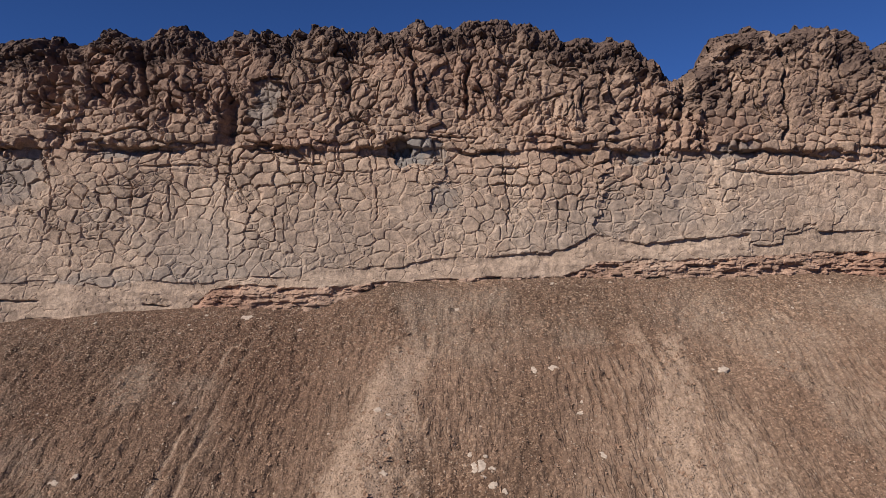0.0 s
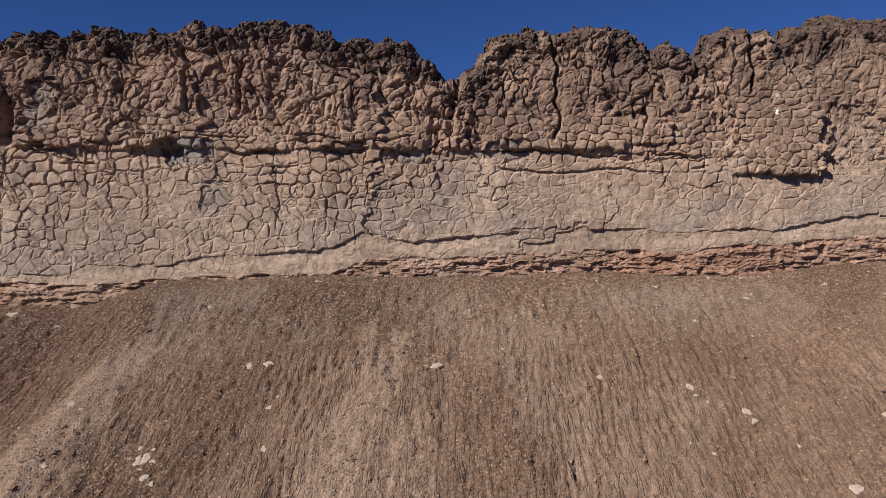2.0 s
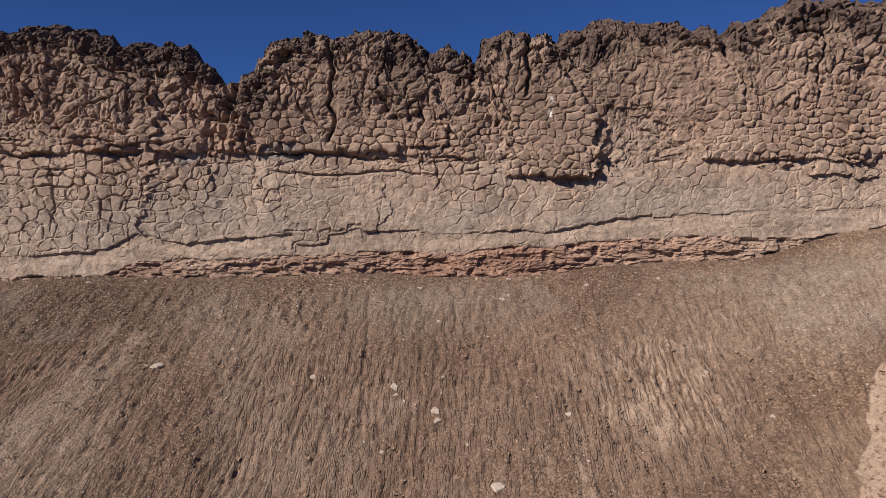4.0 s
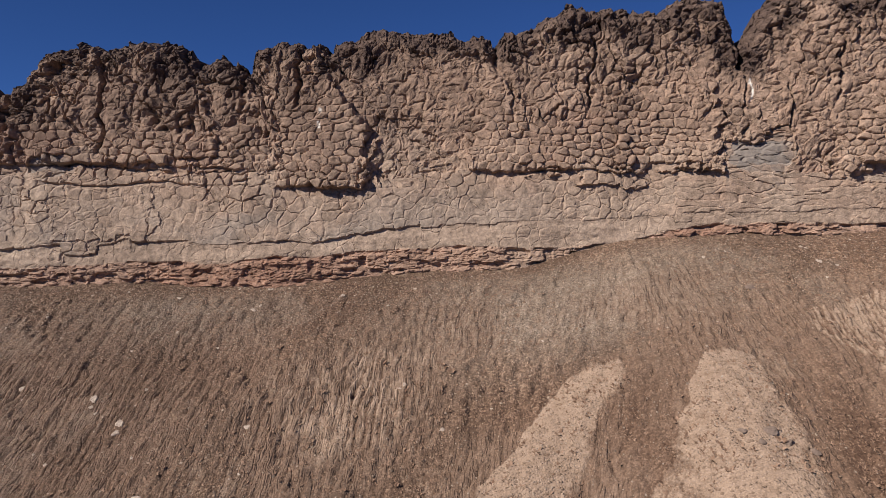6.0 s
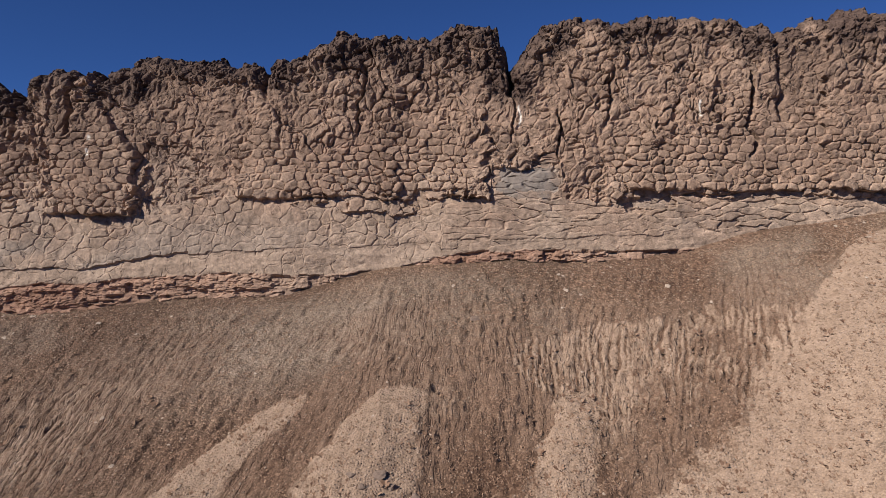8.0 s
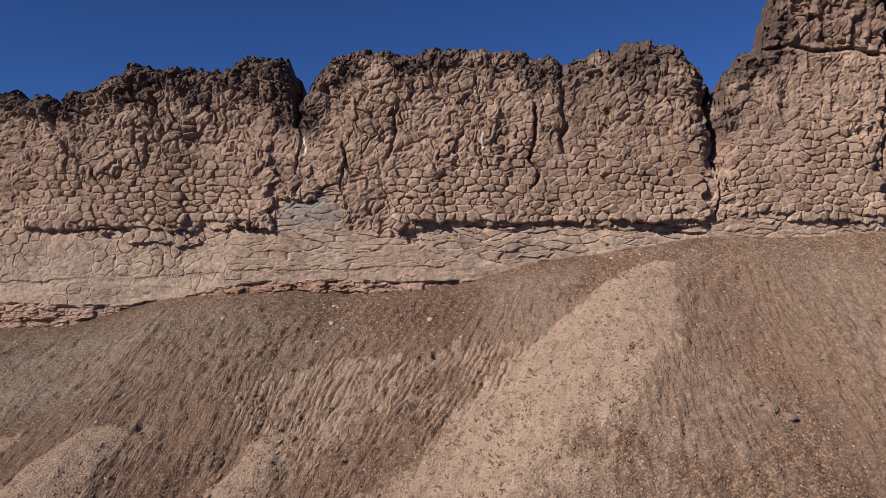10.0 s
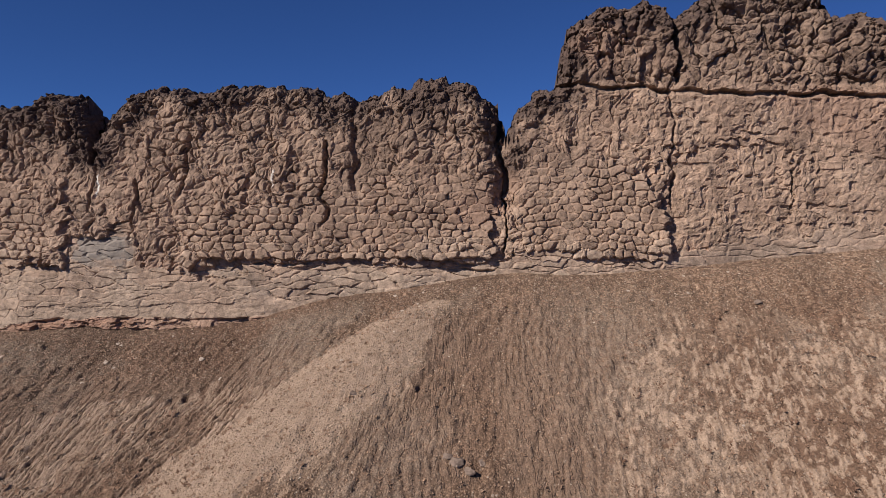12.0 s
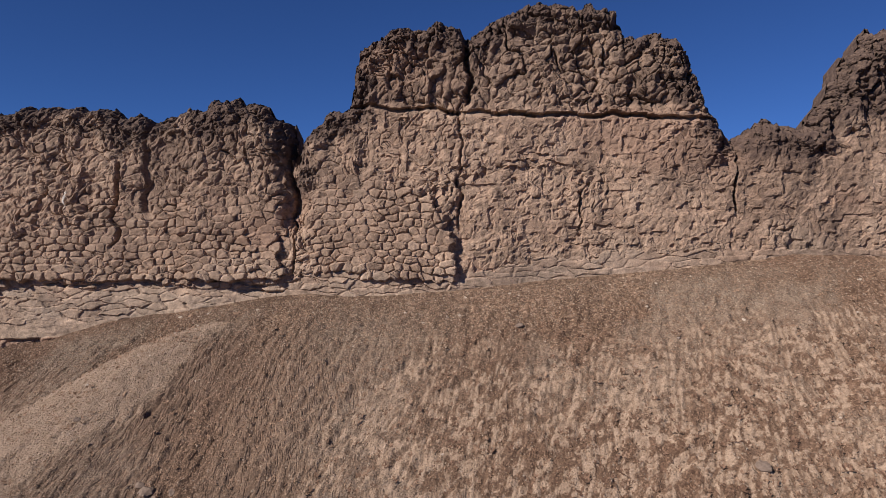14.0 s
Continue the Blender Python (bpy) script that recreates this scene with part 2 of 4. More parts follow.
# ---- the lie of the land ----
FOOT = [(-60, 15.2), (-26, 15.8), (-17, 16.4), (-7, 16.7), (-3, 18.0), (7, 18.4), (24, 18.3), (35, 18.6), (47, 19.5), (53, 21.0), (60, 21.5),
        (64, 21.3), (71, 21.8), (75, 23.0), (81, 24.0), (88, 24.9), (94, 24.9), (105, 25.9), (112, 26.6), (119, 27.4), (126, 27.2), (170, 29)]
FALL = [(-26, 0.52), (40, 0.50), (54, 0.43), (61, 0.49), (71, 0.48), (80, 0.45), (87, 0.50), (99, 0.50), (110, 0.48)]
RIM_A = [(-60, 32), (-26.1, 32.2), (-24.2, 32.6), (-21.9, 32.3), (-20.3, 33.0), (-18.6, 32.6), (-15.8, 33.1), (-13.9, 32.6), (-10.6, 33.3), (-9.3, 32.7),
         (-7.9, 33.4), (-3.2, 33.0), (-1.5, 33.7), (0.5, 33.3), (1.9, 33.8), (5.4, 33.7), (7.4, 32.6), (10.2, 33.0), (11.9, 32.5), (12.4, 31.5), (13.1, 31.2),
         (13.7, 30.1), (14.4, 30.0), (15.7, 31.4), (16.8, 33.0), (19.0, 33.5), (20.9, 33.0), (22.5, 33.7), (25.0, 33.7), (26.8, 32.6)]
RIM_B = [(28.9, 32.5), (29.4, 31.8), (30.3, 33.4), (32.5, 33.6), (34.6, 33.2), (36.8, 34.2), (38.9, 34.4), (42.5, 34.1), (43.2, 33.7), (44.7, 33.8),
         (45.3, 33.0), (45.7, 34.2), (47.3, 34.4), (49.8, 35.8), (52.7, 35.9), (55.6, 35.6), (57.4, 36.6), (59.9, 36.3), (60.8, 33.8), (61.4, 34.8),
         (62.8, 36.4), (64.3, 36.9), (66.1, 37.0), (67.9, 36.6), (70.8, 37.1), (75.1, 37.0), (75.8, 36.4), (76.9, 36.7), (78.0, 36.0), (79.5, 36.8)]
RIM_C = [(81.7, 37.4), (85.5, 37.4), (85.9, 36.3), (87.2, 35.8), (87.5, 33.6), (87.9, 35.2), (89.4, 36.5), (90.9, 37.0), (91.3, 40.6), (93.3, 42.0),
         (96.7, 42.8), (98.5, 41.6), (100.4, 42.9), (103.0, 43.9), (105.2, 43.8), (108.2, 43.6), (108.8, 41.8), (110.8, 41.9), (112.2, 41.3),
         (113.3, 39.4), (114.0, 37.0), (115.7, 34.7), (117.2, 35.6), (118.7, 36.2), (119.4, 35.6), (120.6, 36.0), (121.0, 37.0), (121.4, 37.2), (121.6, 38.2), (122.3, 38.6), (122.6, 40.0),
         (123.3, 40.6), (123.6, 41.6), (124.3, 41.9), (125.7, 42.1), (170, 42)]
RED_TOP = [(-60, 14), (-15, 16.4), (-13.6, 17.7), (-5, 17.9), (7, 18.5), (9.5, 19.2), (19.4, 19.7), (28, 19.8), (35, 20.3), (42.3, 20.8), (49, 20.8),
           (53, 21.0), (56, 21.6), (59.6, 22.1), (71, 22.2), (78, 22.6), (90, 22)]
PALE_TOP = [(-60, 18.3), (-25.6, 18.1), (-17, 18.0), (-12.6, 18.2), (-8.7, 18.4), (-7.4, 19.0), (-3.4, 18.9), (1.5, 19.5), (7.2, 20.0), (8.9, 20.8), (11.9, 20.2), (14, 20.7),
            (18.3, 20.9), (18.4, 20.45), (20.4, 20.45), (20.5, 20.9), (21.6, 21.0), (21.7, 21.5), (22.5, 21.6), (22.6, 21.15), (24.5, 21.1), (28, 21.0), (33.8, 21.15), (37.6, 21.65), (40, 21.95), (47.7, 22.4), (56, 22.7), (70, 23.2), (90, 24.2), (110, 26), (170, 28)]
LEDGE = [(-60, 26), (-12.8, 25.9), (14, 25.8), (21, 26.1), (28, 25.4), (31.4, 25.2), (31.5, 24.5), (36.9, 24.7), (37.2, 25.2), (43.3, 25.4), (45.4, 25.7), (46.1, 25.4), (48.6, 25.35), (50.7, 25.7), (53.2, 25.85),
         (56.0, 26.1), (56.7, 25.7), (59.45, 25.45), (59.55, 27.36), (61.8, 27.3), (62.4, 28.0), (63.7, 28.2), (64.0, 25.6), (68.6, 25.3), (68.9, 25.8), (70.8, 26.2), (73.1, 25.7), (77.6, 25.75), (84.9, 25.65), (88, 26.2),
         (99, 26.4), (104, 27.4), (126, 28.2), (170, 29)]
# how far the upper face hangs over the band of blocks, and the blocks over the smooth band below them
OVERHANG = [(-30, 0.16), (12, 0.16), (15, 0.05), (17, 0.16), (28, 0.12), (31.4, 0.10), (31.6, 0.22), (37, 0.22), (37.3, 0.0), (43.2, 0.0), (43.6, 0.16), (59.5, 0.16), (59.6, 0.24), (63.4, 0.2), (64.0, 0.0),
            (66, 0.05), (66.3, 0.12), (68.8, 0.13), (86, 0.12), (88, 0.08), (98, 0.10), (99, 0.0), (130, 0.0)]
PALE_STEP = [(-30, 0.04), (-12, 0.06), (-9, 0.14), (12, 0.14), (17, 0.2), (36, 0.24), (39, 0.12), (43, 0.06), (62, 0.05), (70, 0.02), (130, 0.0)]


def along(knots, x):
    return np.interp(x, [k[0] for k in knots], [k[1] for k in knots])


def face_y(x):
    return 43.3 + 0.034 * x


def rim(x):
    z = along(RIM_A + RIM_B + RIM_C, x)
    lumps = fbm(x * 0.9, x * 0 + 3.3, 40, 2) * 0.14 + fbm(x * 2.6, x * 0 + 8.3, 44, 4) * 0.20
    spikes = 0.18 * smooth(0.55, 0.8, vn(x * 1.7, x * 0 + 5.1, 47))
    crags = 0.35 * smooth(114.5, 117.5, x) * fbm(x * 1.3, x * 0 + 1.7, 48, 3)
    return z + 0.15 + lumps + spikes + crags


def ground_z(x, y):
    """The talus slope below the cliff, with its spurs, and the flat ground far below."""
    d = face_y(x) - y
    z = along(FOOT, x) - along(FALL, x) * d
    z = z + 0.35 * fbm(x * 0.09, y * 0.09, 50, 3) * smooth(1, 8, d)
    # spurs: (apex x, apex y, drift per metre down, half width near the apex, more half width per metre down, height)
    for ax, ay, drift, head, wide, high in SPURS:
        run = np.clip(ay - y, 0, 40)
        across = x - (ax - drift * run)
        z = z + high * smooth(0, 4, run) * np.exp(-np.abs(across / (0.2 + head * np.sqrt(np.minimum(run, 1.0)) + wide * run)) ** 2.2)
    return z


SPURS = [(49.9, 34.7, 0.60, 1.6, 0.04, 0.55), (55.2, 33.6, 0.27, 0.9, 0.28, 0.45), (63.6, 34.3, 0.30, 0.8, 0.08, 0.45), (83.4, 44.8, 0.65, 0.8, 0.40, 0.8), (-2.0, 38.0, 0.2, 0.5, 0.2, 0.25),
         (10.6, 38.6, 0.2, 0.5, 0.2, 0.25)]

# ---- the cliff ----
STEP = 0.062
X0, X1, Z0, Z1 = -31.0, 129.0, 13.6, 44.8
# joints: (x, low, high, half width, depth, lean)
CRACKS = [(14.2, 26.5, 31, 0.4, 0.5, 0.05), (29.4, 29, 33, 0.3, 0.5, 0.0), (45.3, 31.5, 34.5, 0.3, 0.6, 0.0), (60.8, 32.0, 36, 0.16, 1.1, 0.02), (60.9, 34.0, 36.5, 0.5, 0.6, 0.02), (60.9, 29.0, 33, 0.14, 0.4, 0.0),
          (78.0, 30, 36.5, 0.4, 0.5, -0.05), (87.3, 30.0, 36, 0.18, 1.3, -0.06), (87.5, 26.2, 31, 0.1, 0.7, -0.06), (87.3, 29.0, 37, 0.8, 0.6, -0.08), (98.6, 37.2, 42.5, 0.2, 1.0, -0.05), (98.0, 29.0, 37, 0.16, 0.4, 0.02),
          (115.6, 30.2, 35.5, 0.13, 0.9, 0.06), (115.4, 33, 38, 0.7, 0.7, 0.0), (20.6, 26.5, 32.5, 0.2, 0.7, 0.02), (-12.4, 26.0, 28.4, 0.42, 0.9, -0.05),
          (-23.0, 28, 31, 0.35, 0.8, 0.1), (-17.5, 28.5, 31, 0.28, 0.7, 0.0), (1.2, 28, 30.5, 0.25, 0.7, 0.1), (-1.6, 28.5, 31.5, 0.25, 0.7, -0.1), (32.8, 29.5, 32.5, 0.25, 0.8, 0.05),
          (51.2, 29.5, 33.5, 0.2, 0.6, 0.03), (76.0, 28, 33, 0.22, 0.7, -0.03), (63.7, 27.8, 30.5, 0.14, 0.5, 0.0), (105.6, 28.8, 31.2, 0.12, 0.5, 0.04), (66.8, 30, 33, 0.2, 0.5, 0.1), (-22.9, 21, 25.5, 0.09, 0.16, 0.0), (-16.2, 21.5, 25.8, 0.09, 0.16, 0.02), (-12.7, 19.5, 25.0, 0.09, 0.16, 0.03), (-6.1, 21.8, 25.6, 0.09, 0.16, -0.03),
          (-4.1, 21.5, 25.0, 0.09, 0.16, 0.0), (3.9, 21.0, 24.5, 0.09, 0.16, 0.05), (8.5, 20.0, 23.0, 0.07, 0.12, -0.05), (23.5, 20.6, 22.3, 0.07, 0.12, 0.0)]
# grooves under ledges: (first x, last x, height at first, at last, half height, depth)
GROOVES = [(90.6, 98.4, 37.3, 36.95, 0.16, 0.75), (98.4, 114.4, 36.95, 36.4, 0.16, 0.75), (-27, -8, 26.1, 25.95, 0.17, 0.45), (-8, 12, 25.95, 25.8, 0.13, 0.35), (17, 29, 25.9, 25.5, 0.10, 0.25), (-18, 5, 24.95, 24.9, 0.08, 0.2),
           (17, 30, 24.75, 24.8, 0.09, 0.22), (-27, -6, 27.0, 26.7, 0.08, 0.3), (-6, 12, 26.8, 26.6, 0.07, 0.25), (68.9, 87.6, 25.8, 25.7, 0.09, 0.22), (83, 88, 25.25, 25.4, 0.09, 0.3),
           (44, 59, 25.45, 25.6, 0.10, 0.25), (-27, -16, 17.2, 16.9, 0.07, 0.25), (62, 68, 24.1, 24.4, 0.06, 0.2), (118, 122, 29.0, 29.6, 0.08, 0.25)]
# parts that stand proud: (centre x, half width, low, high, how far)
BOSSES = [(52.4, 2.3, 24.45, 25.6, 0.22), (7.6, 2.6, 26.2, 30.5, 0.35), (56.0, 3.4, 25.6, 31.5, 0.25), (76.5, 8.4, 25.9, 31.0, 0.2), (22.5, 5.0, 26.1, 31.0, 0.3),
          (48.5, 5.0, 25.6, 30.5, 0.2), (83.5, 3.2, 26.0, 36.5, 0.35), (-20.0, 6.5, 26.2, 31.0, 0.3), (-6.0, 5.5, 26.1, 31.0, 0.35), (67.4, 1.3, 25.3, 27.0, 0.12), (21.0, 3.0, 21.3, 25.0, 0.08)]
# stacks of blocks that end in a free edge: (edge as (height, x), first x, foot, over what height they come forward there, how far at first x, at the edge)
STACKS = [(((24.0, 37.0), (28.3, 37.1), (29.3, 36.2), (31.0, 35.0), (32.5, 33.6)), 31.3, 24.5, 0.05, 0.12, 0.45),
          (((26.0, 97.9), (28.7, 97.5), (30.6, 96.8), (31.8, 95.3), (32.3, 93.6), (33.3, 92.2), (34.2, 90.4)), 88.4, 26.35, 0.9, 0.05, 0.45)]
# hollows where the face has fallen away: (x, z, half width, half height, depth, grey stain)
SCARS = [(61.6, 26.5, 2.1, 1.0, 0.10, 0.75), (-2.6, 26.1, 1.0, 0.55, 0.75, 0.0), (-1.4, 25.7, 1.5, 0.9, 0.2, 0.9), (-25.0, 24.2, 2.0, 1.9, 0.35, 0.5), (39.3, 26.5, 1.8, 2.2, 0.25, 0.15),
         (12.0, 25.6, 1.6, 0.5, 0.3, 0.7), (17.5, 25.8, 1.4, 0.5, 0.3, 0.6), (10.5, 23.0, 1.2, 2.2, 0.15, 0.25), (-10.5, 28.4, 0.9, 1.6, 0.45, 0.55), (69.3, 25.3, 2.0, 0.7, 0.3, 0.25),
         (101.5, 31.0, 4.0, 2.5, 0.2, 0.0), (14.6, 24.2, 1.5, 1.6, 0.15, 0.3), (-19.0, 25.7, 1.5, 0.4, 0.25, 0.7), (0.0, 22.9, 0.9, 0.9, 0.1, 0.5)]
# stretches where the foot of the upper face is in courses: (first x, last x, height above the ledge)
COURSES = [(-28, -4, 2.0), (-4, 13, 1.7), (16, 30, 2.6), (31.0, 37.2, 5.6), (43.5, 58.5, 3.4), (66.5, 75, 3.6), (74, 87.4, 5.2), (88.4, 98.2, 6.6)]
STREAKS = [(34.2, 28.0, 29.4, 0.08), (61.3, 29.9, 31.3, 0.05), (72.6, 30.4, 31.6, 0.045)]

xs = np.arange(X0, X1, STEP).astype(np.float32)
zs = np.arange(Z0, Z1, STEP).astype(np.float32)
NX, NZ = len(xs), len(zs)
top = rim(xs)
foot, red_top, pale_top, ledge = along(FOOT, xs), along(RED_TOP, xs), along(PALE_TOP, xs), along(LEDGE, xs)
GX, GZ = np.meshgrid(xs, zs, indexing="ij")
keep = (GZ < top[:, None] + 1.0) & (GZ > foot[:, None] - 1.5)
edge_wob = np.zeros(GX.shape, np.float32)
edge_wob[keep] = 0.22 * fbm(GX[keep] * 1.7, GZ[keep] * 1.7, 58, 3)
keep &= GZ < np.interp(GX + edge_wob, xs, top)
buried = GZ <= foot[:, None] - 1.5
keep = np.logical_and.accumulate(keep | buried, axis=1) & ~buried
column, row = np.nonzero(keep)
index = np.full((NX, NZ), -1)
index[keep] = np.arange(len(column))
GX, GZ = xs[column], zs[row]
foot2, red2, pale2, ledge2, top2 = (v[column].astype(np.float32) for v in (foot, red_top, pale_top, ledge, top))
wob = 0.14 * fbm(GX * 0.35, GZ * 0.35, 60, 3)

# how far below the rim, sideways too
to_rim = np.maximum(top2 - GZ, 0)
for dx in (-24, -17, -12, -8, -5, -3, 3, 5, 8, 12, 17, 24):
    other = np.roll(top, -dx)[column]
    to_rim = np.minimum(to_rim, np.hypot(dx * STEP, np.maximum(other - GZ, 0)))

lift = GZ + wob
wx, wz = 0.34 * fbm(GX * 0.6, GZ * 0.6, 70, 3) + 0.06 * fbm(GX * 2.2, GZ * 2.2, 71, 2), 0.30 * fbm(GX * 0.6, GZ * 0.6, 72, 3) + 0.06 * fbm(GX * 2.2, GZ * 2.2, 73, 2)


def facet(number, lx, lz, seed, step, tilt):
    """Each cell a plane of its own: steps and tilts, with sharp edges."""
    return (rand_of(number, seed) - 0.5) * step + lx * (rand_of(number, seed + 1) - 0.5) * tilt + lz * (rand_of(number, seed + 2) - 0.3) * tilt


# joints of the block band, and of the courses above it; the bands meet along joints
W1, H1, W2, H2 = 0.84, 0.70, 0.74, 0.48
e1, id1, lx1, lz1, j1 = cells((GX + wx) / W1, (GZ + wz) / H1, 74, 0.78, 0.66, 0.25)
e2, id2, lx2, lz2, j2 = cells((GX + wx * 0.7) / W2, (GZ + wz * 0.6) / H2, 84, 0.72, 0.36, 0.5)
e1, e2, j1, j2 = e1 * 0.77, e2 * 0.57, rand_of(j1, 27), rand_of(j2, 28)
WB, HB = 1.5, 0.40
eb, idb, lxb, lzb, jb = cells((GX + wx) / WB, (GZ + 0.6 * wz) / HB, 85, 0.9, 0.7, 0.5)
bedded = GX - lx1 * W1 > 57 + 3 * fbm(GX * 0.3, GZ * 0.3, 87, 2)
e1, id1, lx1, lz1, j1 = (np.where(bedded, p, q) for p, q in ((eb * 0.55, e1), (idb, id1), (lxb, lx1), (lzb * 0.5, lz1), (rand_of(jb, 31) ** 2, j1)))
mid2 = GZ - lz2 * H2
in_red = 1 - smooth(-0.06, 0.06, lift - red2)
above = mid2 + wob - ledge2
in_upper = (above > 0).astype(np.float32)
pale_edge = pale2 + 0.22 * (vn(np.floor((GX + wx) / 1.1) * 3.7, GX * 0, 80) - 0.5) + 0.04 * fbm(GX * 1.2, GZ * 0.3, 101, 2)
in_pale = smooth(0.03, -0.03, lift - pale_edge) * (1 - in_red) * (1 - in_upper)
in_block = np.clip(1 - in_red - in_pale - in_upper, 0, 1)
in_cap = smooth(2.6, 0.6, to_rim + 1.0 * fbm(GX * 0.5, GZ * 0.5, 62, 3))
crumble = np.abs(fbm(GX * 1.3 + wx, GZ * 1.3 + wz, 66, 4))
sharp = 0.02 * fbm(GX * 1.9, GZ * 1.9, 67, 4)
out = 0.35 * fbm(GX * 0.13, GZ * 0.10, 64, 3) + sharp

# pale blocks: flat faces, some joints wide open and some closed, some blocks split once more; lower down the joints close up
open1 = np.interp(GX, (-30, 10, 16, 38, 44, 58, 66, 110), (1.0, 1.0, 0.85, 0.85, 0.85, 0.8, 0.75, 0.75)) * (0.5 + 0.5 * smooth(-0.5, 0.3, fbm(GX * 0.2, GZ * 0.35, 76, 3)))
fade = 0.18 + 0.82 * smooth(0.25, 0.55, vn(GX * 0.7, GZ * 0.7, 77))
low_down = smooth(0.2, 5.0, lift - pale2 + 0.8 * fbm(GX * 0.3, GZ * 0.3, 75, 2))
e1b, id1b, lx1b, lz1b, j1b = cells((GX - wz) / 0.56, (GZ + wx) / 0.50, 78, 0.8)
e1b = e1b * 0.52
split = (rand_of(id1, 24) > 0.6) * (1 - 0.8 * bedded)
h1 = (0.035 + (0.05 + 0.16 * low_down) * j1 * fade) * trench(e1, 0.052 + 0.034 * j1) + (0.02 + 0.06 * low_down) * pillow(e1, 0.18) + (0.3 + 0.7 * low_down) * facet(id1, lx1, lz1, 200, 0.15, 0.2)
h1 += split * smooth(0.05, 0.13, e1) * ((0.02 + 0.05 * low_down) * trench(e1b, 0.06) + facet(id1b, lx1b, lz1b, 210, 0.05, 0.10))
h1 += bedded * ((rand_of(id1, 33) - 0.5) * 0.17 + 0.10 * j1 * trench(e1, 0.07))
out += in_block * open1 * h1

course = np.zeros(GX.shape, np.float32)
for a0, a1, tall in COURSES:
    edge_in = np.minimum(GX - a0, a1 - GX) + 0.9 * fbm(GX * 0.5, GZ * 0.5, 81, 3)
    course = np.maximum(course, smooth(-0.3, 0.5, edge_in) * smooth(tall + 0.9, tall - 0.9, above + 1.4 * fbm(GX * 0.4, GZ * 0.3, 82, 3)))
# the dome of blocks ends in a curve; past it the face is plain
past_dome = smooth(-0.3, 0.2, GX - np.interp(GZ, *zip(*STACKS[1][0]))) * smooth(88.6, 89.6, GX)
course *= in_upper * (1 - past_dome * smooth(88, 90, GX))
joined = smooth(0.25, 0.5, vn(GX * 0.6, GZ * 0.6, 83))
h2 = (0.04 + 0.12 * j2 * joined) * trench(e2, 0.06 + 0.03 * j2) + (0.05 + 0.06 * joined) * pillow(e2, 0.2) + facet(id2, lx2, lz2, 220, 0.14, 0.2)
h2 += (rand_of(id2, 25) > 0.7) * smooth(0.05, 0.13, e2) * 0.05 * trench(e1b, 0.06)
out += course * h2

# upper face: pillars and knobs parted by clefts where it is most weathered, else a rough, nearly even face with scaly lumps here and there
rough = in_upper * (1 - course)
lumpy = np.interp(GX, (-30, 10, 22, 30, 36, 40, 128), (1.0, 0.95, 0.9, 0.75, 0.5, 0.24, 0.24)) * (0.35 + 0.65 * smooth(-0.4, 0.4, fbm(GX * 0.2, GZ * 0.2, 90, 2)))
flat_face = np.clip(np.maximum(smooth(98.2, 99.5, GX), 0.8 * past_dome) * smooth(37.2, 36.6, GZ) + 0.75 * smooth(37.4, 38.2, GX) * smooth(44.0, 42.5, GX), 0, 1)
far_peak = smooth(116.5, 118.5, GX) * smooth(34.8, 35.8, GZ)
flat_face = flat_face * (1 - far_peak)
lumpy = np.maximum(lumpy * (1 - 0.75 * flat_face), 0.8 * far_peak)
lumpy = np.maximum(lumpy, 0.6 * smooth(36.9, 37.3, GZ) * smooth(90, 91, GX))
e3, id3, lx3, lz3, j3 = cells((GX + 2.0 * wx) / 1.45, (GZ + 2.4 * wz) / 2.1, 86, 0.95)
e4, id4, lx4, lz4, j4 = cells((GX + 1.6 * wz) / 0.74, (GZ + 1.6 * wx) / 0.80, 88, 0.95)
e7, id7, lx7, lz7, j7 = cells((GX + wx) / 0.33, (GZ + wz) / 0.36, 89, 1.0)
e3, e4, j3, j4 = e3 * 1.6, e4 * 0.75, rand_of(j3, 29), rand_of(j4, 30)
scaly = smooth(-0.25, 0.35, fbm(GX * 0.35, GZ * 0.35, 97, 3))
big = facet(id3, lx3, lz3, 230, 0.48, 0.42) + 0.26 * pillow(e3, 0.5) + 0.48 * j3 ** 2 * trench(e3, 0.12 + 0.08 * j3)
mid = facet(id4, lx4, lz4, 240, 0.18, 0.28) + 0.11 * pillow(e4, 0.27) + 0.26 * j4 ** 2 * trench(e4, 0.07 + 0.05 * j4)
small = facet(id7, lx7, lz7, 250, 0.04, 0.10) + (0.11 - 0.05 * flat_face) * crumble - 0.06
out += rough * ((0.16 + 0.84 * lumpy) * (1 - 0.75 * flat_face) * big + (0.3 + 0.6 * scaly + 0.4 * lumpy) * (1 - 0.6 * flat_face) * mid + small + 0.08 * fbm(GX * 0.9, GZ * 0.35, 93, 3))
pocket = smooth(0.64, 0.74, vn(GX * 1.1, GZ * 0.75, 94)) * smooth(-0.1, 0.4, fbm(GX * 0.2, GZ * 0.2, 96, 2) + 0.1)
out -= rough * pocket * (0.05 + 0.42 * lumpy)
out -= rough * 0.12 * smooth(0.68, 0.75, vn(GX * 2.1, GZ * 2.6, 99)) * (0.2 + 0.8 * flat_face)

# cap: cindery knobs
e5, id5, lx5, lz5, j5 = cells((GX + wx) / 0.50, (GZ + wz) / 0.44, 98, 1.0)
out += in_cap * in_upper * (facet(id5, lx5, lz5, 260, 0.30, 0.35) + 0.16 * crumble + 0.07 * fbm(GX * 4, GZ * 4, 100, 3))

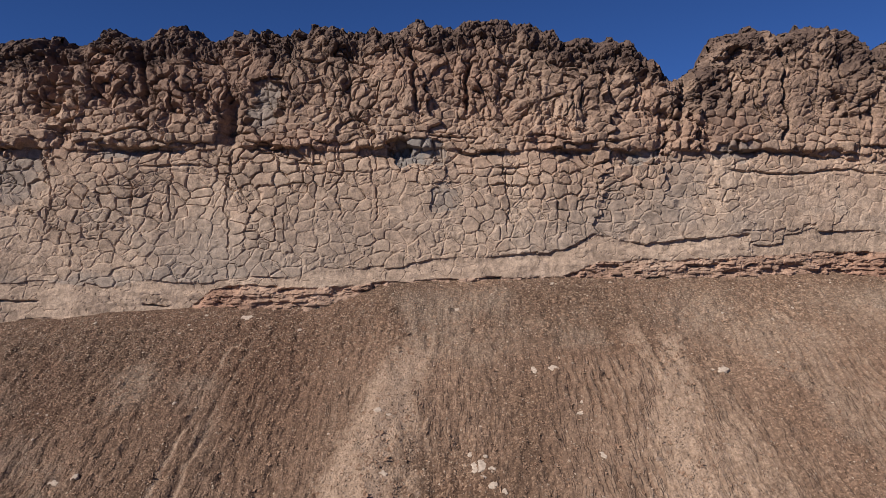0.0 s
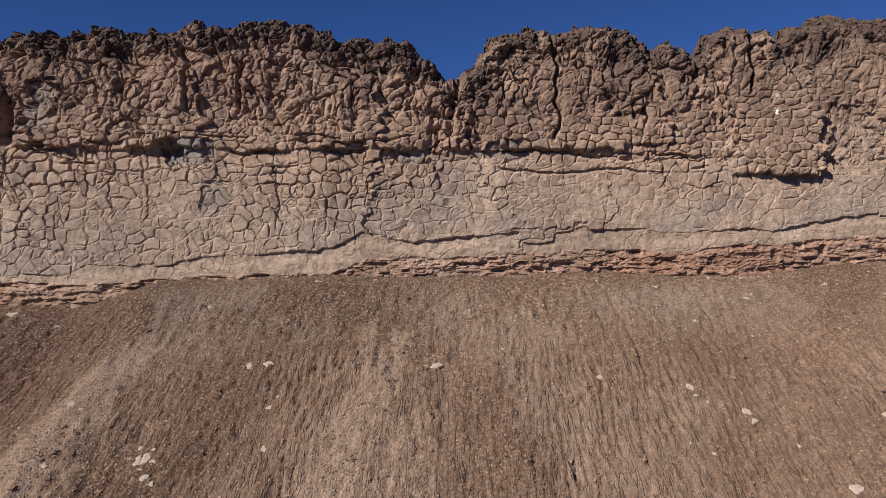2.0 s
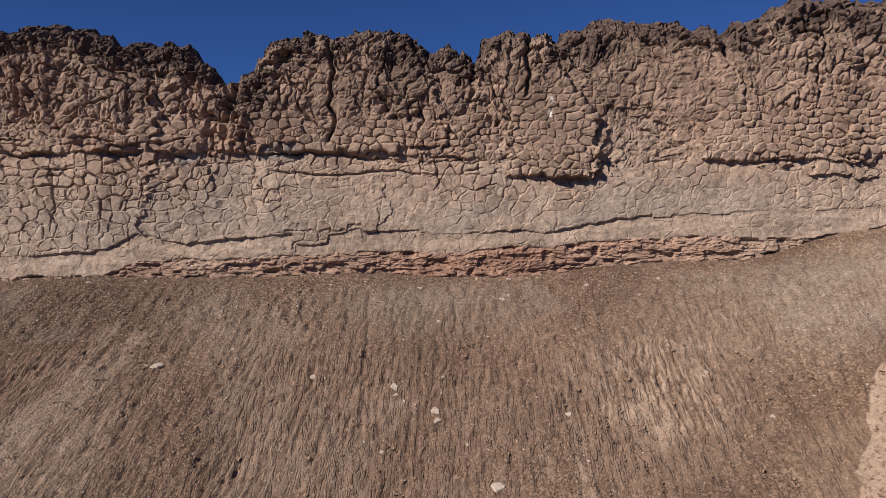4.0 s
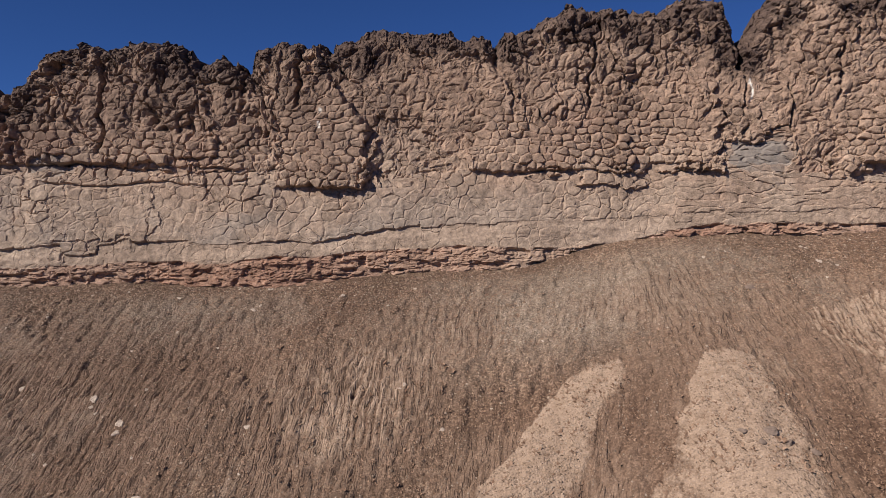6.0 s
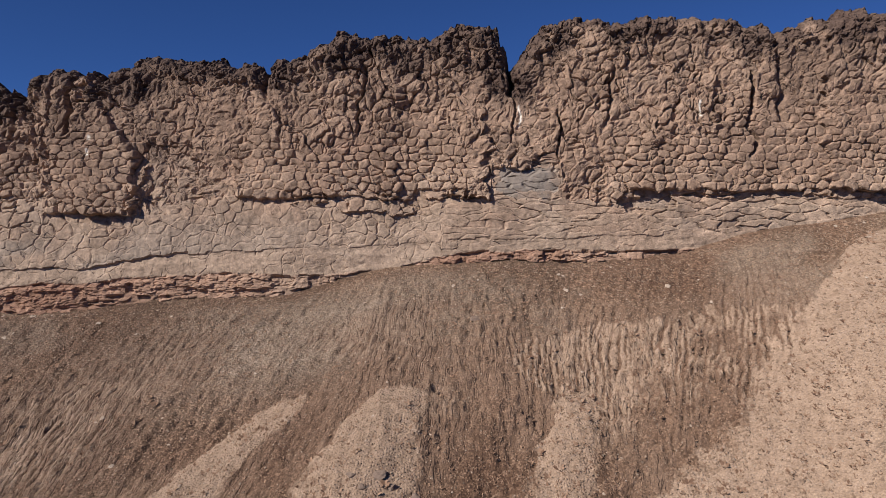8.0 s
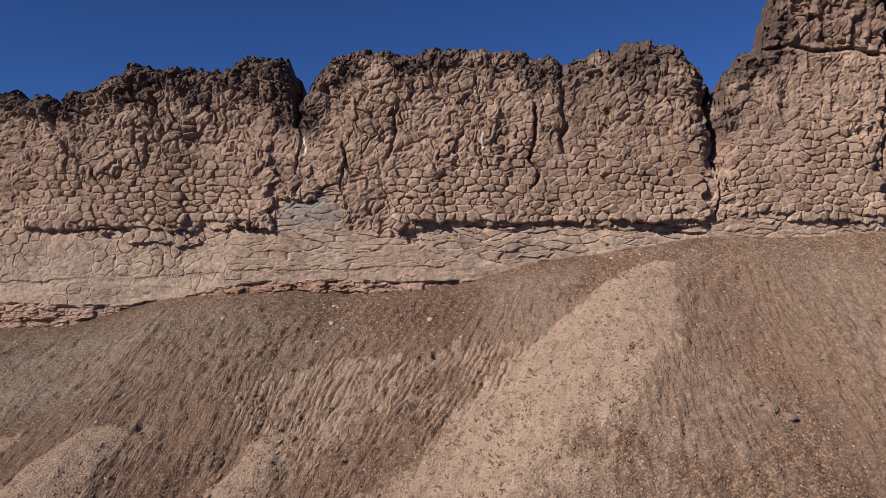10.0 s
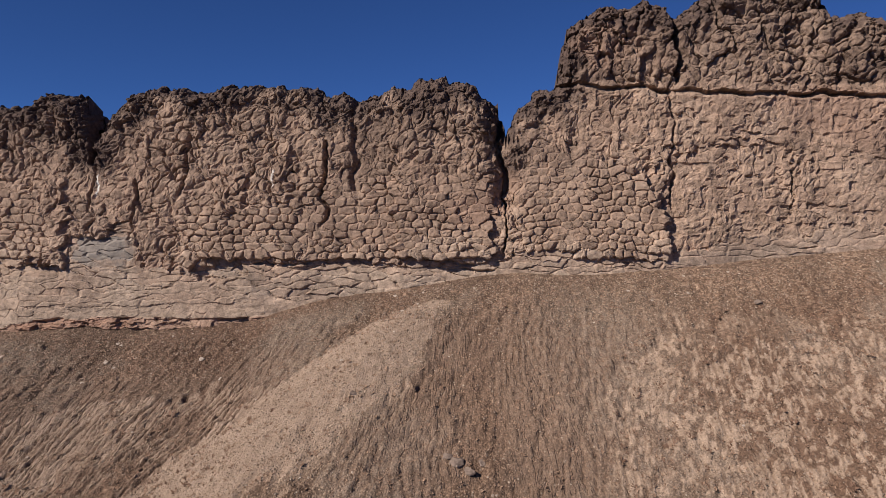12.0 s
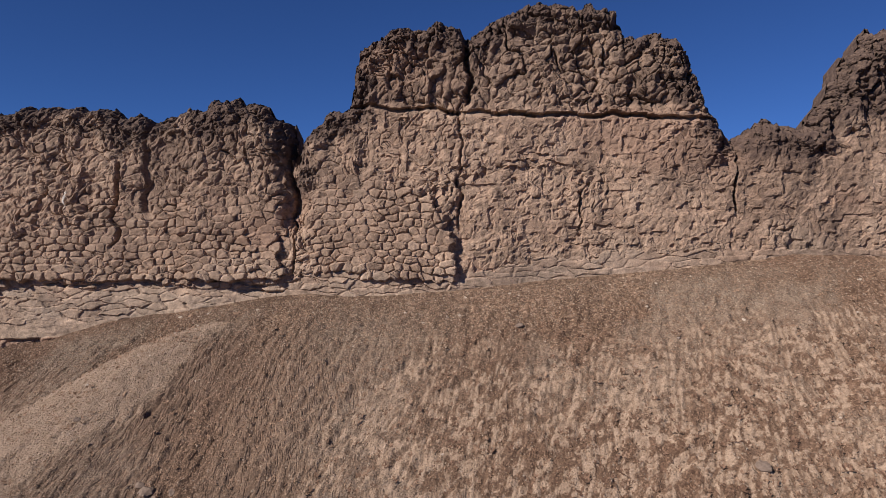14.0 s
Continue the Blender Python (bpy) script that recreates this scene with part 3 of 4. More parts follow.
# smooth pale band, recessed under the blocks, and thin red beds broken by short upright joints
out += in_pale * (0.04 * fbm(GX * 0.6, GZ * 2.2, 102, 3) - 0.03 + 0.08 * bedded * (rand_of(id1, 34) - 0.5) + 0.05 * trench(e1, 0.05) * fade * (rand_of(id1, 26) > 0.5) - np.interp(GX, *zip(*PALE_STEP)) * smooth(0.9, 0.1, pale_edge - lift) * (0.15 + 1.1 * vn(GX * 0.6, GX * 0, 103)))
e6, id6, lx6, lz6, j6 = cells((GX + 0.5 * wx) / 0.62, (GZ - 0.5 * wob + 0.08 * wz) / 0.15, 106, 0.9, 0.6, 0.5)
bed = vn(GX * 0.22, (GZ - 0.5 * wob) * 3.4, 104)
hole = smooth(0.60, 0.74, vn(GX * 1.3, GZ * 2.8, 107))
out += in_red * (0.10 * (bed - 0.5) + (rand_of(id6, 13) - 0.5) * 0.20 + 0.06 * trench(e6 * 0.2, 0.03) - 0.22 * hole + 0.05 * fbm(GX * 2.5, GZ * 4, 109, 3) + 0.02 - 0.13 * smooth(-0.3, -0.05, lift - red2) * smooth(0.35, 0.6, vn(GX * 0.6, GZ * 0, 111)))

# the upper face overhangs the block band, which is hollowed beneath it
hang = np.interp(GX, *zip(*OVERHANG)) * (0.25 + 1.2 * vn(GX * 0.55, GX * 0, 110))
out += in_upper * smooth(1.9, 0.2, above) * hang
out -= (1 - in_upper) * hang * 0.7 * smooth(1.0, 0.1, ledge2 - lift)

for stack_edge, from_x, stack_low, stack_soft, first, last in STACKS:
    mid_x = GX - 0.5 * lx2 * W2
    end = np.interp(mid2, *zip(*stack_edge))
    m = smooth(-0.1, 0.12, end - mid_x) * smooth(from_x - 0.4, from_x + 0.8, GX) * smooth(-stack_soft, 0.05, mid2 - stack_low) * (mid2 < stack_edge[-1][0])
    out += m * np.interp(GX, (from_x, stack_edge[0][1]), (first, last)) * smooth(stack_edge[-1][0] + 0.2, stack_edge[-1][0] - 1.2, GZ)
for bx, bw, b0, b1, far in BOSSES:
    jag = 0.35 * fbm(GX * 0.8, GZ * 0.8, 112, 2)
    out += far * smooth(bw + 0.12, bw - 0.1, np.abs(GX - lx2 * W2 + 0.5 * jag - bx) * (1 + 0.25 * smooth(b1 - 3, b1, GZ))) * smooth(b0 - 0.06, b0 + 0.06, mid2) * smooth(b1 + 0.8, b1 - 1.4, GZ)
scar = np.zeros(GX.shape)
for sx, sz, sw, sh, deep, grey in SCARS:
    r = (((GX - lx2 * W2 - sx) / sw) ** 4 + ((mid2 - sz) / sh) ** 4) ** 0.25 + 0.25 * fbm(GX * 0.7 + sx, GZ * 0.7, 114, 2)
    m = smooth(1.05, 0.9, r)
    out -= deep * m
    scar = np.maximum(scar, grey * smooth(1.05, 0.6, r))
for cx, c0, c1, wide, deep, lean in CRACKS:
    if wide <= 0.4 and deep < 1.0:
        wide, deep = wide * 0.55, deep * 0.8
    line = cx + lean * (GZ - c0) + 0.30 * fbm(GZ * 0.9, GZ * 0 + cx, 116, 4)
    m = np.exp(-np.abs((GX - line) / wide) ** 3) * smooth(c0 - 0.3, c0 + 0.5, GZ) * smooth(c1 + 1.0, c1, GZ)
    out -= deep * m
for g0, g1, ga, gb, high, deep in GROOVES:
    line = np.interp(GX, (g0, g1), (ga, gb)) + 0.20 * fbm(GX * 0.5, GX * 0 + ga, 118, 2) + 0.16 * (vn(np.floor(GX * 0.9) * 7.3, GX * 0 + ga, 119) - 0.5)
    live = smooth(g0 - 0.3, g0 + 0.6, GX) * smooth(g1 + 0.3, g1 - 0.6, GX) * np.maximum(smooth(0.4, 0.6, vn(GX * 0.5 + ga, GX * 0, 120)), float(deep > 0.7) * (0.45 + 0.55 * vn(GX * 0.7, GX * 0, 121)))
    under = line - GZ
    out -= deep * live * smooth(-0.04, 0.03, under) * smooth(2.6 * high, 0.6 * high, under)

out = np.clip(out, -1.45, 1.6)
out += 0.012 * fbm(GX * 6, GZ * 6, 122, 2)
back = 1.15 * np.clip(1 - to_rim / 1.1, 0, 1) ** 2.2
GY = face_y(GX) + 0.05 * (GZ - 20) - out + back
GXX = GX + 0.03 * fbm(GX * 3.2, GZ * 3.2, 124, 2)
GZZ = GZ + 0.03 * fbm(GX * 3.2, GZ * 3.2, 126, 2)

varnish = np.clip(in_cap * 0.95 * smooth(-0.5, 0.3, fbm(GX * 0.6, GZ * 0.6, 128, 3) + 0.3) + 0.6 * smooth(0.9, 0.1, to_rim), 0, 1)
varnish += 0.95 * smooth(115.5, 117.0, GX) * np.maximum(smooth(2.2, 1.0, to_rim + 3 * wob), smooth(35.8, 36.8, GZ + 4 * wob)) + 0.42 * smooth(36.8, 37.4, GZ) * smooth(90, 91, GX) + 0.26 * smooth(99, 110, GX + 2 * fbm(GX * 0.2, GZ * 0.2, 131, 3)) * smooth(-0.4, 0.4, fbm(GX * 0.5, GZ * 0.25, 133, 4))
varnish += 0.32 * smooth(7.0, 0.8, to_rim) * in_upper * smooth(-0.6, 0.4, fbm(GX * 0.3, GZ * 0.3, 129, 3) + 0.1 + 0.25 * bump(GX, 70, 12))
varnish += 0.4 * bump(GX, 92.5, 3.6) * bump(GZ, 32.2 - 0.15 * (GX - 92), 1.3) * smooth(-0.5, 0.3, fbm(GX * 0.9, GZ * 0.9, 142, 3))
varnish += in_upper * smooth(0.5, 3.5, above + fbm(GX * 0.4, GZ * 0.4, 143, 3)) * np.interp(GX, (-30, 12, 20, 60, 70, 90), (0.22, 0.22, 0.14, 0.1, 0.08, 0.05))
varnish += 0.28 * smooth(0.25, 0.7, fbm(GX * 0.35, GZ * 0.18, 130, 3)) * in_upper * smooth(10, 4, to_rim)
iron = 0.55 * smooth(0.1, 0.7, fbm(GX * 0.14, GZ * 0.2, 132, 3)) * in_upper
white = np.zeros(GX.shape)
for wx0, w0, w1, ww in STREAKS:
    white = np.maximum(white, smooth(ww * 1.6, ww * 0.6, np.abs(GX - wx0 - 0.06 * np.sin(GZ * 5))) * smooth(w0 - 0.1, w0 + 0.1, GZ) * smooth(w1 + 0.1, w1 - 0.1, GZ) * smooth(0.35, 0.5, vn(GX * 0.3, GZ * 3.1, 134)))

co = np.stack((GXX, GY, GZZ), -1).reshape(-1, 3)
brown = np.clip(smooth(-5.0, 3.5, above + 1.2 * fbm(GX * 0.25, GZ * 0.25, 136, 3)) + (rand_of(id2, 21) - 0.5) * 0.5 * course + (rand_of(id4, 23) - 0.5) * 0.4 * rough + (rand_of(id1, 22) - 0.5) * 0.5 * in_block, 0, 1)
scar = np.maximum(scar, 0.45 * in_block * (1 - low_down) * smooth(-0.3, 0.3, fbm(GX * 0.15, GZ * 0.3, 141, 3) + 0.15) * np.interp(GX, (-30, -14, -4, 6, 14, 40, 50), (1.0, 1.0, 0.3, 0.5, 1.0, 0.8, 0.2)))
stains = {"brown": brown.ravel(), "red": np.clip(in_red * (0.75 + 0.5 * fbm(GX * 0.15, GZ * 0.3, 138, 2)), 0, 1).ravel(), "varnish": np.clip(varnish * np.interp(GX, (10, 32, 88, 92, 116, 119), (0.8, 0.95, 0.95, 0.72, 0.75, 1.2)), 0, 1).ravel(), "scar": scar.ravel(), "white": (0.8 * white).ravel(), "iron": iron.ravel()}
quads = np.stack((index[:-1, :-1], index[1:, :-1], index[1:, 1:], index[:-1, 1:]), -1).reshape(-1, 4)
quads = quads[(quads >= 0).all(1)]


def at_quad(field):
    return field[quads[:, 0]]


layer = np.where(at_quad(in_red) > 0.5, 0, np.where(at_quad(in_pale) > 0.5, 1, np.where(at_quad(in_upper) < 0.5, 2, np.where(at_quad(in_cap) > 0.55, 4, 3))))
course_q, block_q = at_quad(course), at_quad(in_block * open1)
qx, qz = at_quad(GX), at_quad(GZ)


def patch(name, faces, material):
    """Part of the cliff's face as a mesh."""
    used, inverse = np.unique(faces, return_inverse=True)
    return mesh_of(name, co[used], inverse.reshape(-1, 4), material, {k: v[used] for k, v in stains.items()}, smoothed=False)


def block_mesh(faces, material):
    """One block of the face, with sides that run back into the rock."""
    used, inverse = np.unique(faces, return_inverse=True)
    f = inverse.reshape(-1, 4)
    a = np.concatenate([f[:, (k, (k + 1) % 4)] for k in range(4)])
    n = len(used)
    key, twin = a[:, 0] * n + a[:, 1], a[:, 1] * n + a[:, 0]
    rim_edges = a[~np.isin(key, twin)]
    verts = np.concatenate((co[used], co[used] + np.array((0, 0.3, 0))))
    sides = np.stack((rim_edges[:, 1], rim_edges[:, 0], rim_edges[:, 0] + n, rim_edges[:, 1] + n), -1)
    return mesh_of("rock_block", verts, np.concatenate((f, sides)), material, {k: np.tile(v[used], 2) for k, v in stains.items()}, smoothed=False)


cliff = tagged(new("cliff"), "long weathered tuff cliff with jointed blocks, red base beds and dark rim", "cliff", kind="structure")
taken = np.zeros(len(quads), bool)
blocks = []
for want, ids, live, x_a, x_b, least in ((3, id2, course_q > 0.6, 66.0, 98.5, 45), (2, id1, block_q > 0.5, -26.0, 13.0, 45), (0, id6, qx > 0, 14.0, 60.0, 10), (4, id5, qx > 0, 40.0, 122.0, 30)):
    number = at_quad(ids)
    ok = (layer == want) & live & (qx > x_a) & (qx < x_b)
    order = np.nonzero(ok)[0]
    order = order[np.argsort(number[order], kind="stable")]
    cut = np.nonzero(np.diff(number[order]))[0] + 1
    groups = [g for g in np.split(order, cut) if len(g) > least]
    groups.sort(key=lambda g: -len(g))
    for g in groups[:290]:
        taken[g] = True
        blocks.append((want, g))

# the rim runs back onto the plateau
top_row = np.clip((keep * np.arange(NZ)[None, :]).max(1), 1, NZ - 1)
lip = index[np.arange(NX), top_row]
lip_back = co[lip] + np.array((0, 1.9, -0.7))
lip_down = lip_back + np.array((0, 0.4, -7.0))
run_a = np.stack((np.arange(NX - 1), np.arange(1, NX), np.arange(1, NX) + NX, np.arange(NX - 1) + NX), -1)
lip_mesh = mesh_of("rim_top", np.concatenate((co[lip], lip_back, lip_down)), np.concatenate((run_a, run_a + NX)), MAT_UPPER, {k: np.tile(v[lip], 3) for k, v in stains.items()}, smoothed=False)

BANDS = (("red_beds", MAT_UPPER, "thin-bedded crumbling red mudstone"), ("pale_band", MAT_PALE, "smooth pale tuff"), ("block_band", MAT_PALE, "pale jointed tuff"),
         ("upper_face", MAT_UPPER, "lumpy brown tuff"), ("cap_rock", MAT_UPPER, "dark cindery rock along the rim"))
bands = []
for k, (name, material, label) in enumerate(BANDS):
    ob = tagged(new(name, patch(name, quads[(layer == k) & ~taken], material)), label)
    ob.parent = cliff
    bands.append(ob)
tagged(new("rim_top", lip_mesh), "dark broken top of the rim").parent = cliff
for k, g in blocks:
    ob = new("rock_block", block_mesh(quads[g], BANDS[k][1]))
    ob.parent = bands[k]

# ---- the ground: slope, valley floor and plateau in one sheet ----
far_x = np.array([-3000, -1500, -700, -350, -180, -100, -65, -48, -38])
gx = np.concatenate((far_x, np.arange(-33.0, 131.0, 0.085), 100.0 - far_x[::-1]))
gy = np.concatenate((np.array([-3000, -1500, -700, -300, -140, -70, -40, -25, -15, -8, -2, 4, 9, 13, 16, 18.5, 20.5]), np.arange(22.0, 44.6, 0.115), np.arange(44.7, 51.5, 0.3),
                     np.array([53, 56, 60, 66, 75, 90, 120, 180, 300, 600, 1500, 3000])))
QX, QY = np.meshgrid(gx, gy, indexing="ij")
near = smooth(-40, -33, QX) * smooth(140, 131, QX)
down = face_y(QX) - QY
slope = ground_z(np.clip(QX, -60, 170), np.maximum(QY, 14))
slope = slope - 0.30 * np.clip(14 - QY, 0, 22)
floor_level = -2.0 + 3.0 * fbm(QX * 0.004, QY * 0.004, 150, 3)
slope = np.where(QY < 14, np.maximum(slope, np.where(QY < -8, floor_level, -50)), slope)

# where the slope is bare, rilled, iron-red; cover: (x, y, half widths, thicker dark growth (+) or bare ground (-))
COVER = [(50.7, 29.5, 0.9, 4, 0.85), (59.0, 29, 1.3, 4.5, 0.8), (66.4, 31.5, 1.3, 3.0, 0.6), (71.6, 36.3, 1.4, 2.0, 0.55), (68.6, 32, 1.3, 3, 0.6), (75.3, 39.8, 1.5, 2, 0.45), (41, 29.5, 5, 4.5, 0.15), (66, 42, 6, 2.4, 0.35), (-14, 34, 6, 5, 0.5), (86.3, 37, 1.7, 7, 0.6), (82.3, 30, 2.0, 2.6, 0.8), (29, 37, 6, 3, 0.6), (26, 31, 4, 4, 0.4), (4.8, 34, 2.8, 6, 0.4), (-8.5, 36, 3.5, 6, 0.8), (16.5, 33, 2.0, 6, 0.45), (36, 35, 6, 5, -0.5), (24, 33, 4, 5, -0.35), (-6, 38, 4, 3, 0.5)]
SHEAR = 0.38 * bump(QX, 70, 9) + 0.25 * bump(QX, 47, 5) - 0.10 * bump(QX, 60, 3) + 0.24 * bump(QX, 107, 14)
u = QX + SHEAR * (down - 6) + 0.06 * fbm(QX * 0.8, QY * 0.5, 152, 2)
bare = np.zeros(QX.shape)
for ax, ay, drift, head, wide, high in SPURS[:4]:
    run = np.clip(ay - QY, 0, 40)
    a = (QX - (ax - drift * run)) / (0.1 + head * np.sqrt(np.minimum(run, 1.0)) + wide * run)
    a = a + 0.22 * fbm(QX * 0.5, QY * 0.5, 154, 4)
    flank = np.interp(QY, (29.5, 35.0), (0.85, 1.5)) if ax > 80 else 1.35
    bare = np.maximum(bare, smooth(-1.05, -0.85, a) * smooth(flank, flank - 0.9, a) * smooth(0.0, 1.0, run))
bare *= 0.95
spur_bare = bare.copy()
streaky = fbm(u * 0.33, QY * 0.045, 156, 4)
bare = np.maximum(bare, 0.56 * smooth(0.05, 0.7, streaky) * smooth(2, 6, down) * (1 - 0.7 * bump(QX, 58, 12)))
for px, half, much in ((-2.2, 2.0, 0.85), (11.2, 1.9, 0.7), (21.0, 1.0, 0.5), (30.5, 0.9, 0.5)):
    bare = np.maximum(bare, much * bump(QX + 0.2 * (down - 8) + 0.5 * fbm(QX * 0.3, QY * 0.3, 157, 3), px, half * (0.4 + 0.07 * down)) * smooth(3, 7, down))
rill = np.maximum.reduce([0.5 * smooth(-0.1, 0.5, fbm(QX * 0.12, QY * 0.1, 158, 2)), bump(QX, 37, 6) * bump(QY, 33, 5.5), 0.85 * bump(QX, 24, 9) * smooth(5, 9, down), 0.85 * bump(QX, 8, 4.5) * smooth(5, 9, down), bump(QX, 73, 6.5) * bump(QY, 34.5, 5.5), bump(QX, 63.5, 4.5) * bump(QY, 34.5, 4),
                          bump(QX, 71, 5) * bump(QY, 38.0, 4.5), 0.9 * smooth(88, 94, QX) * smooth(41.5, 38.5, QY - 0.1 * (QX - 95)), 0.5 * smooth(4, 12, QX) * smooth(24, 14, QX) * smooth(5, 9, down)])
fan_top = np.interp(QX, (58.5, 60.0, 62.5, 72.0, 76.0), (33.0, 36.6, 38.0, 39.3, 38.0)) + 0.7 * fbm(QX * 0.8, QY * 0.5, 155, 3)
fan = smooth(59.0, 60.2, QX + 0.55 * np.minimum(QY - 36.5, 0) + 0.3 * fbm(QX * 0.6, QY * 0.6, 153, 3)) * smooth(77, 73, QX) * smooth(-0.3, 0.5, fan_top - QY) * smooth(28, 33, QY)
rill = np.maximum(rill, fan)
# two narrow washed-out tracks down the slope
tracks = np.zeros(QX.shape)
for tx, drift in ((-11.15, 0.07), (-10.2, 0.07)):
    tracks = np.maximum(tracks, bump(QX - (tx - drift * (41.5 - QY)) + 0.15 * fbm(QY * 0.8, QY * 0 + tx, 147, 3), 0, 0.2) * smooth(41.5, 39.5, QY))
rill *= (1 - 0.75 * smooth(0.45, 0.8, bare)) * smooth(1.5, 4, down)
wave = 0.24 * fbm(u * 0.6, QY * 0.35, 159, 3) + 0.09 * fbm(u * 1.8, QY * 1.1, 148, 2)
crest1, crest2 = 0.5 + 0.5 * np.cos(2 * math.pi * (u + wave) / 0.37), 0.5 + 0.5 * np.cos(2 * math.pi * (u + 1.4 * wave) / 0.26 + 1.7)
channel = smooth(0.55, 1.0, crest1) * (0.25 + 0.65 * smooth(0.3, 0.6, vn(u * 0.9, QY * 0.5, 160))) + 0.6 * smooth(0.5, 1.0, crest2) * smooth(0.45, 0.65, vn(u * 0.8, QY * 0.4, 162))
rill = np.maximum(rill, np.interp(QX, (26, 36), (0.5, 0.6)) * smooth(2, 5, down) * (0.4 + 0.6 * smooth(-0.4, 0.3, fbm(QX * 0.2, QY * 0.15, 161, 2))) * (1 - smooth(0.45, 0.8, bare)))
grain = fbm(u * 3.0, QY * 0.8, 165, 3)
dark_zone, pale_zone = np.zeros(QX.shape), np.zeros(QX.shape)
for kx, ky, kw, kh, much in COVER:
    m = abs(much) * bump(QX + 0.8 * fbm(QX * 0.3, QY * 0.3, 163, 3), kx, kw) * bump(QY + 0.8 * fbm(QX * 0.3, QY * 0.3, 164, 3), ky, kh)
    if much > 0:
        dark_zone = np.maximum(dark_zone, m)
    else:
        pale_zone = np.maximum(pale_zone, m)
bare = np.maximum(bare * (1 - 0.85 * dark_zone), 0.8 * tracks)
live = smooth(21, 24, QY) * near * smooth(0.2, 2, down)
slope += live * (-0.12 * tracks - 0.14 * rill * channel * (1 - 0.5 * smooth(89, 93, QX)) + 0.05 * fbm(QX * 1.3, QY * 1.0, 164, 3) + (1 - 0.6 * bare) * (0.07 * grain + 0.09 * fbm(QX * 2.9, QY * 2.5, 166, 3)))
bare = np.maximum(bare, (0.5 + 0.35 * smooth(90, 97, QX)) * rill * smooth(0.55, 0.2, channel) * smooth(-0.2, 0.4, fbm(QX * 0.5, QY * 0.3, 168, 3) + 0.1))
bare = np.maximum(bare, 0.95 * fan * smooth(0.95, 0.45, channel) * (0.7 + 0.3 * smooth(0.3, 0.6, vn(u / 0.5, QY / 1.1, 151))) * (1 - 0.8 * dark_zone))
bare = np.maximum(bare, 0.35 * smooth(1.4, 0.1, down + 0.6 * fbm(QX * 0.4, QY * 0.4, 169, 3)))
low_fan = smooth(-0.4, 0.5, 37.6 + 0.6 * fbm(QX * 0.6, QY * 0.5, 146, 3) - QY) * smooth(27.5, 32, QY) * bump(QX + 0.25 * (37 - QY), 39.0, 4.5)
bare = np.maximum(bare, 0.74 * low_fan * smooth(0.85, 0.35, channel) * (0.65 + 0.35 * smooth(0.3, 0.6, vn(u / 0.6, QY / 1.2, 145))))
spots = smooth(0.35, 0.6, vn((u + wave) / 0.38, QY / 0.8, 177) * 0.6 + vn((u + wave) / 0.2, QY / 0.4, 178) * 0.4)
bare = np.maximum(bare, pale_zone * (0.35 + 0.65 * spots)) * (1 - 0.6 * dark_zone)
field_top = np.interp(QX, (88, 91.5, 94.7, 100, 107, 113.4, 118.4, 126), (33, 36.5, 39.9, 39.6, 41.0, 41.8, 39.8, 39.0)) + 1.1 * fbm(QX * 0.35, QY * 0.35, 149, 3)
field = smooth(-1.2, 1.0, field_top - QY) * smooth(89.5, 92.5, QX)
bushes = smooth(0.47, 0.58, 0.6 * vn(u / 0.34, QY / 0.42, 186) + 0.4 * vn(u / 0.17, QY / 0.2, 187))
bare = np.maximum(bare * (1 - field), field * np.clip(0.80 - 0.46 * bushes - 0.30 * np.clip(channel, 0, 1) * smooth(0.25, 0.55, vn(u * 1.1, QY * 0.6, 188)), 0, 1))
clumps = smooth(0.54, 0.70, 0.65 * vn(u / 0.55, QY / 0.6, 183) + 0.35 * vn(u / 0.22, QY / 0.25, 184)) * np.maximum(smooth(88, 95, QX) * smooth(2, 5, down), 0.5 * fan)
clumps *= 0.45 + 0.55 * smooth(-0.3, 0.3, fbm(QX * 0.25, QY * 0.25, 185, 2))
bare *= 1 - 0.6 * clumps
slope += live * 0.07 * clumps
# out on the valley side the ground evens out
valley = smooth(24.5, 20, QY)
bare = bare * (1 - valley) + valley * (0.32 + 0.22 * fbm(QX * 0.05, QY * 0.05, 189, 4))
field, clumps, dark_zone, rill = (v * (1 - valley) for v in (field, clumps, dark_zone, rill))
ironed = np.maximum.reduce([dark_zone, 0.7 * field, 0.9 * clumps, 0.62 * smooth(0.0, 0.6, fbm(QX * 0.1, QY * 0.12, 170, 3))])

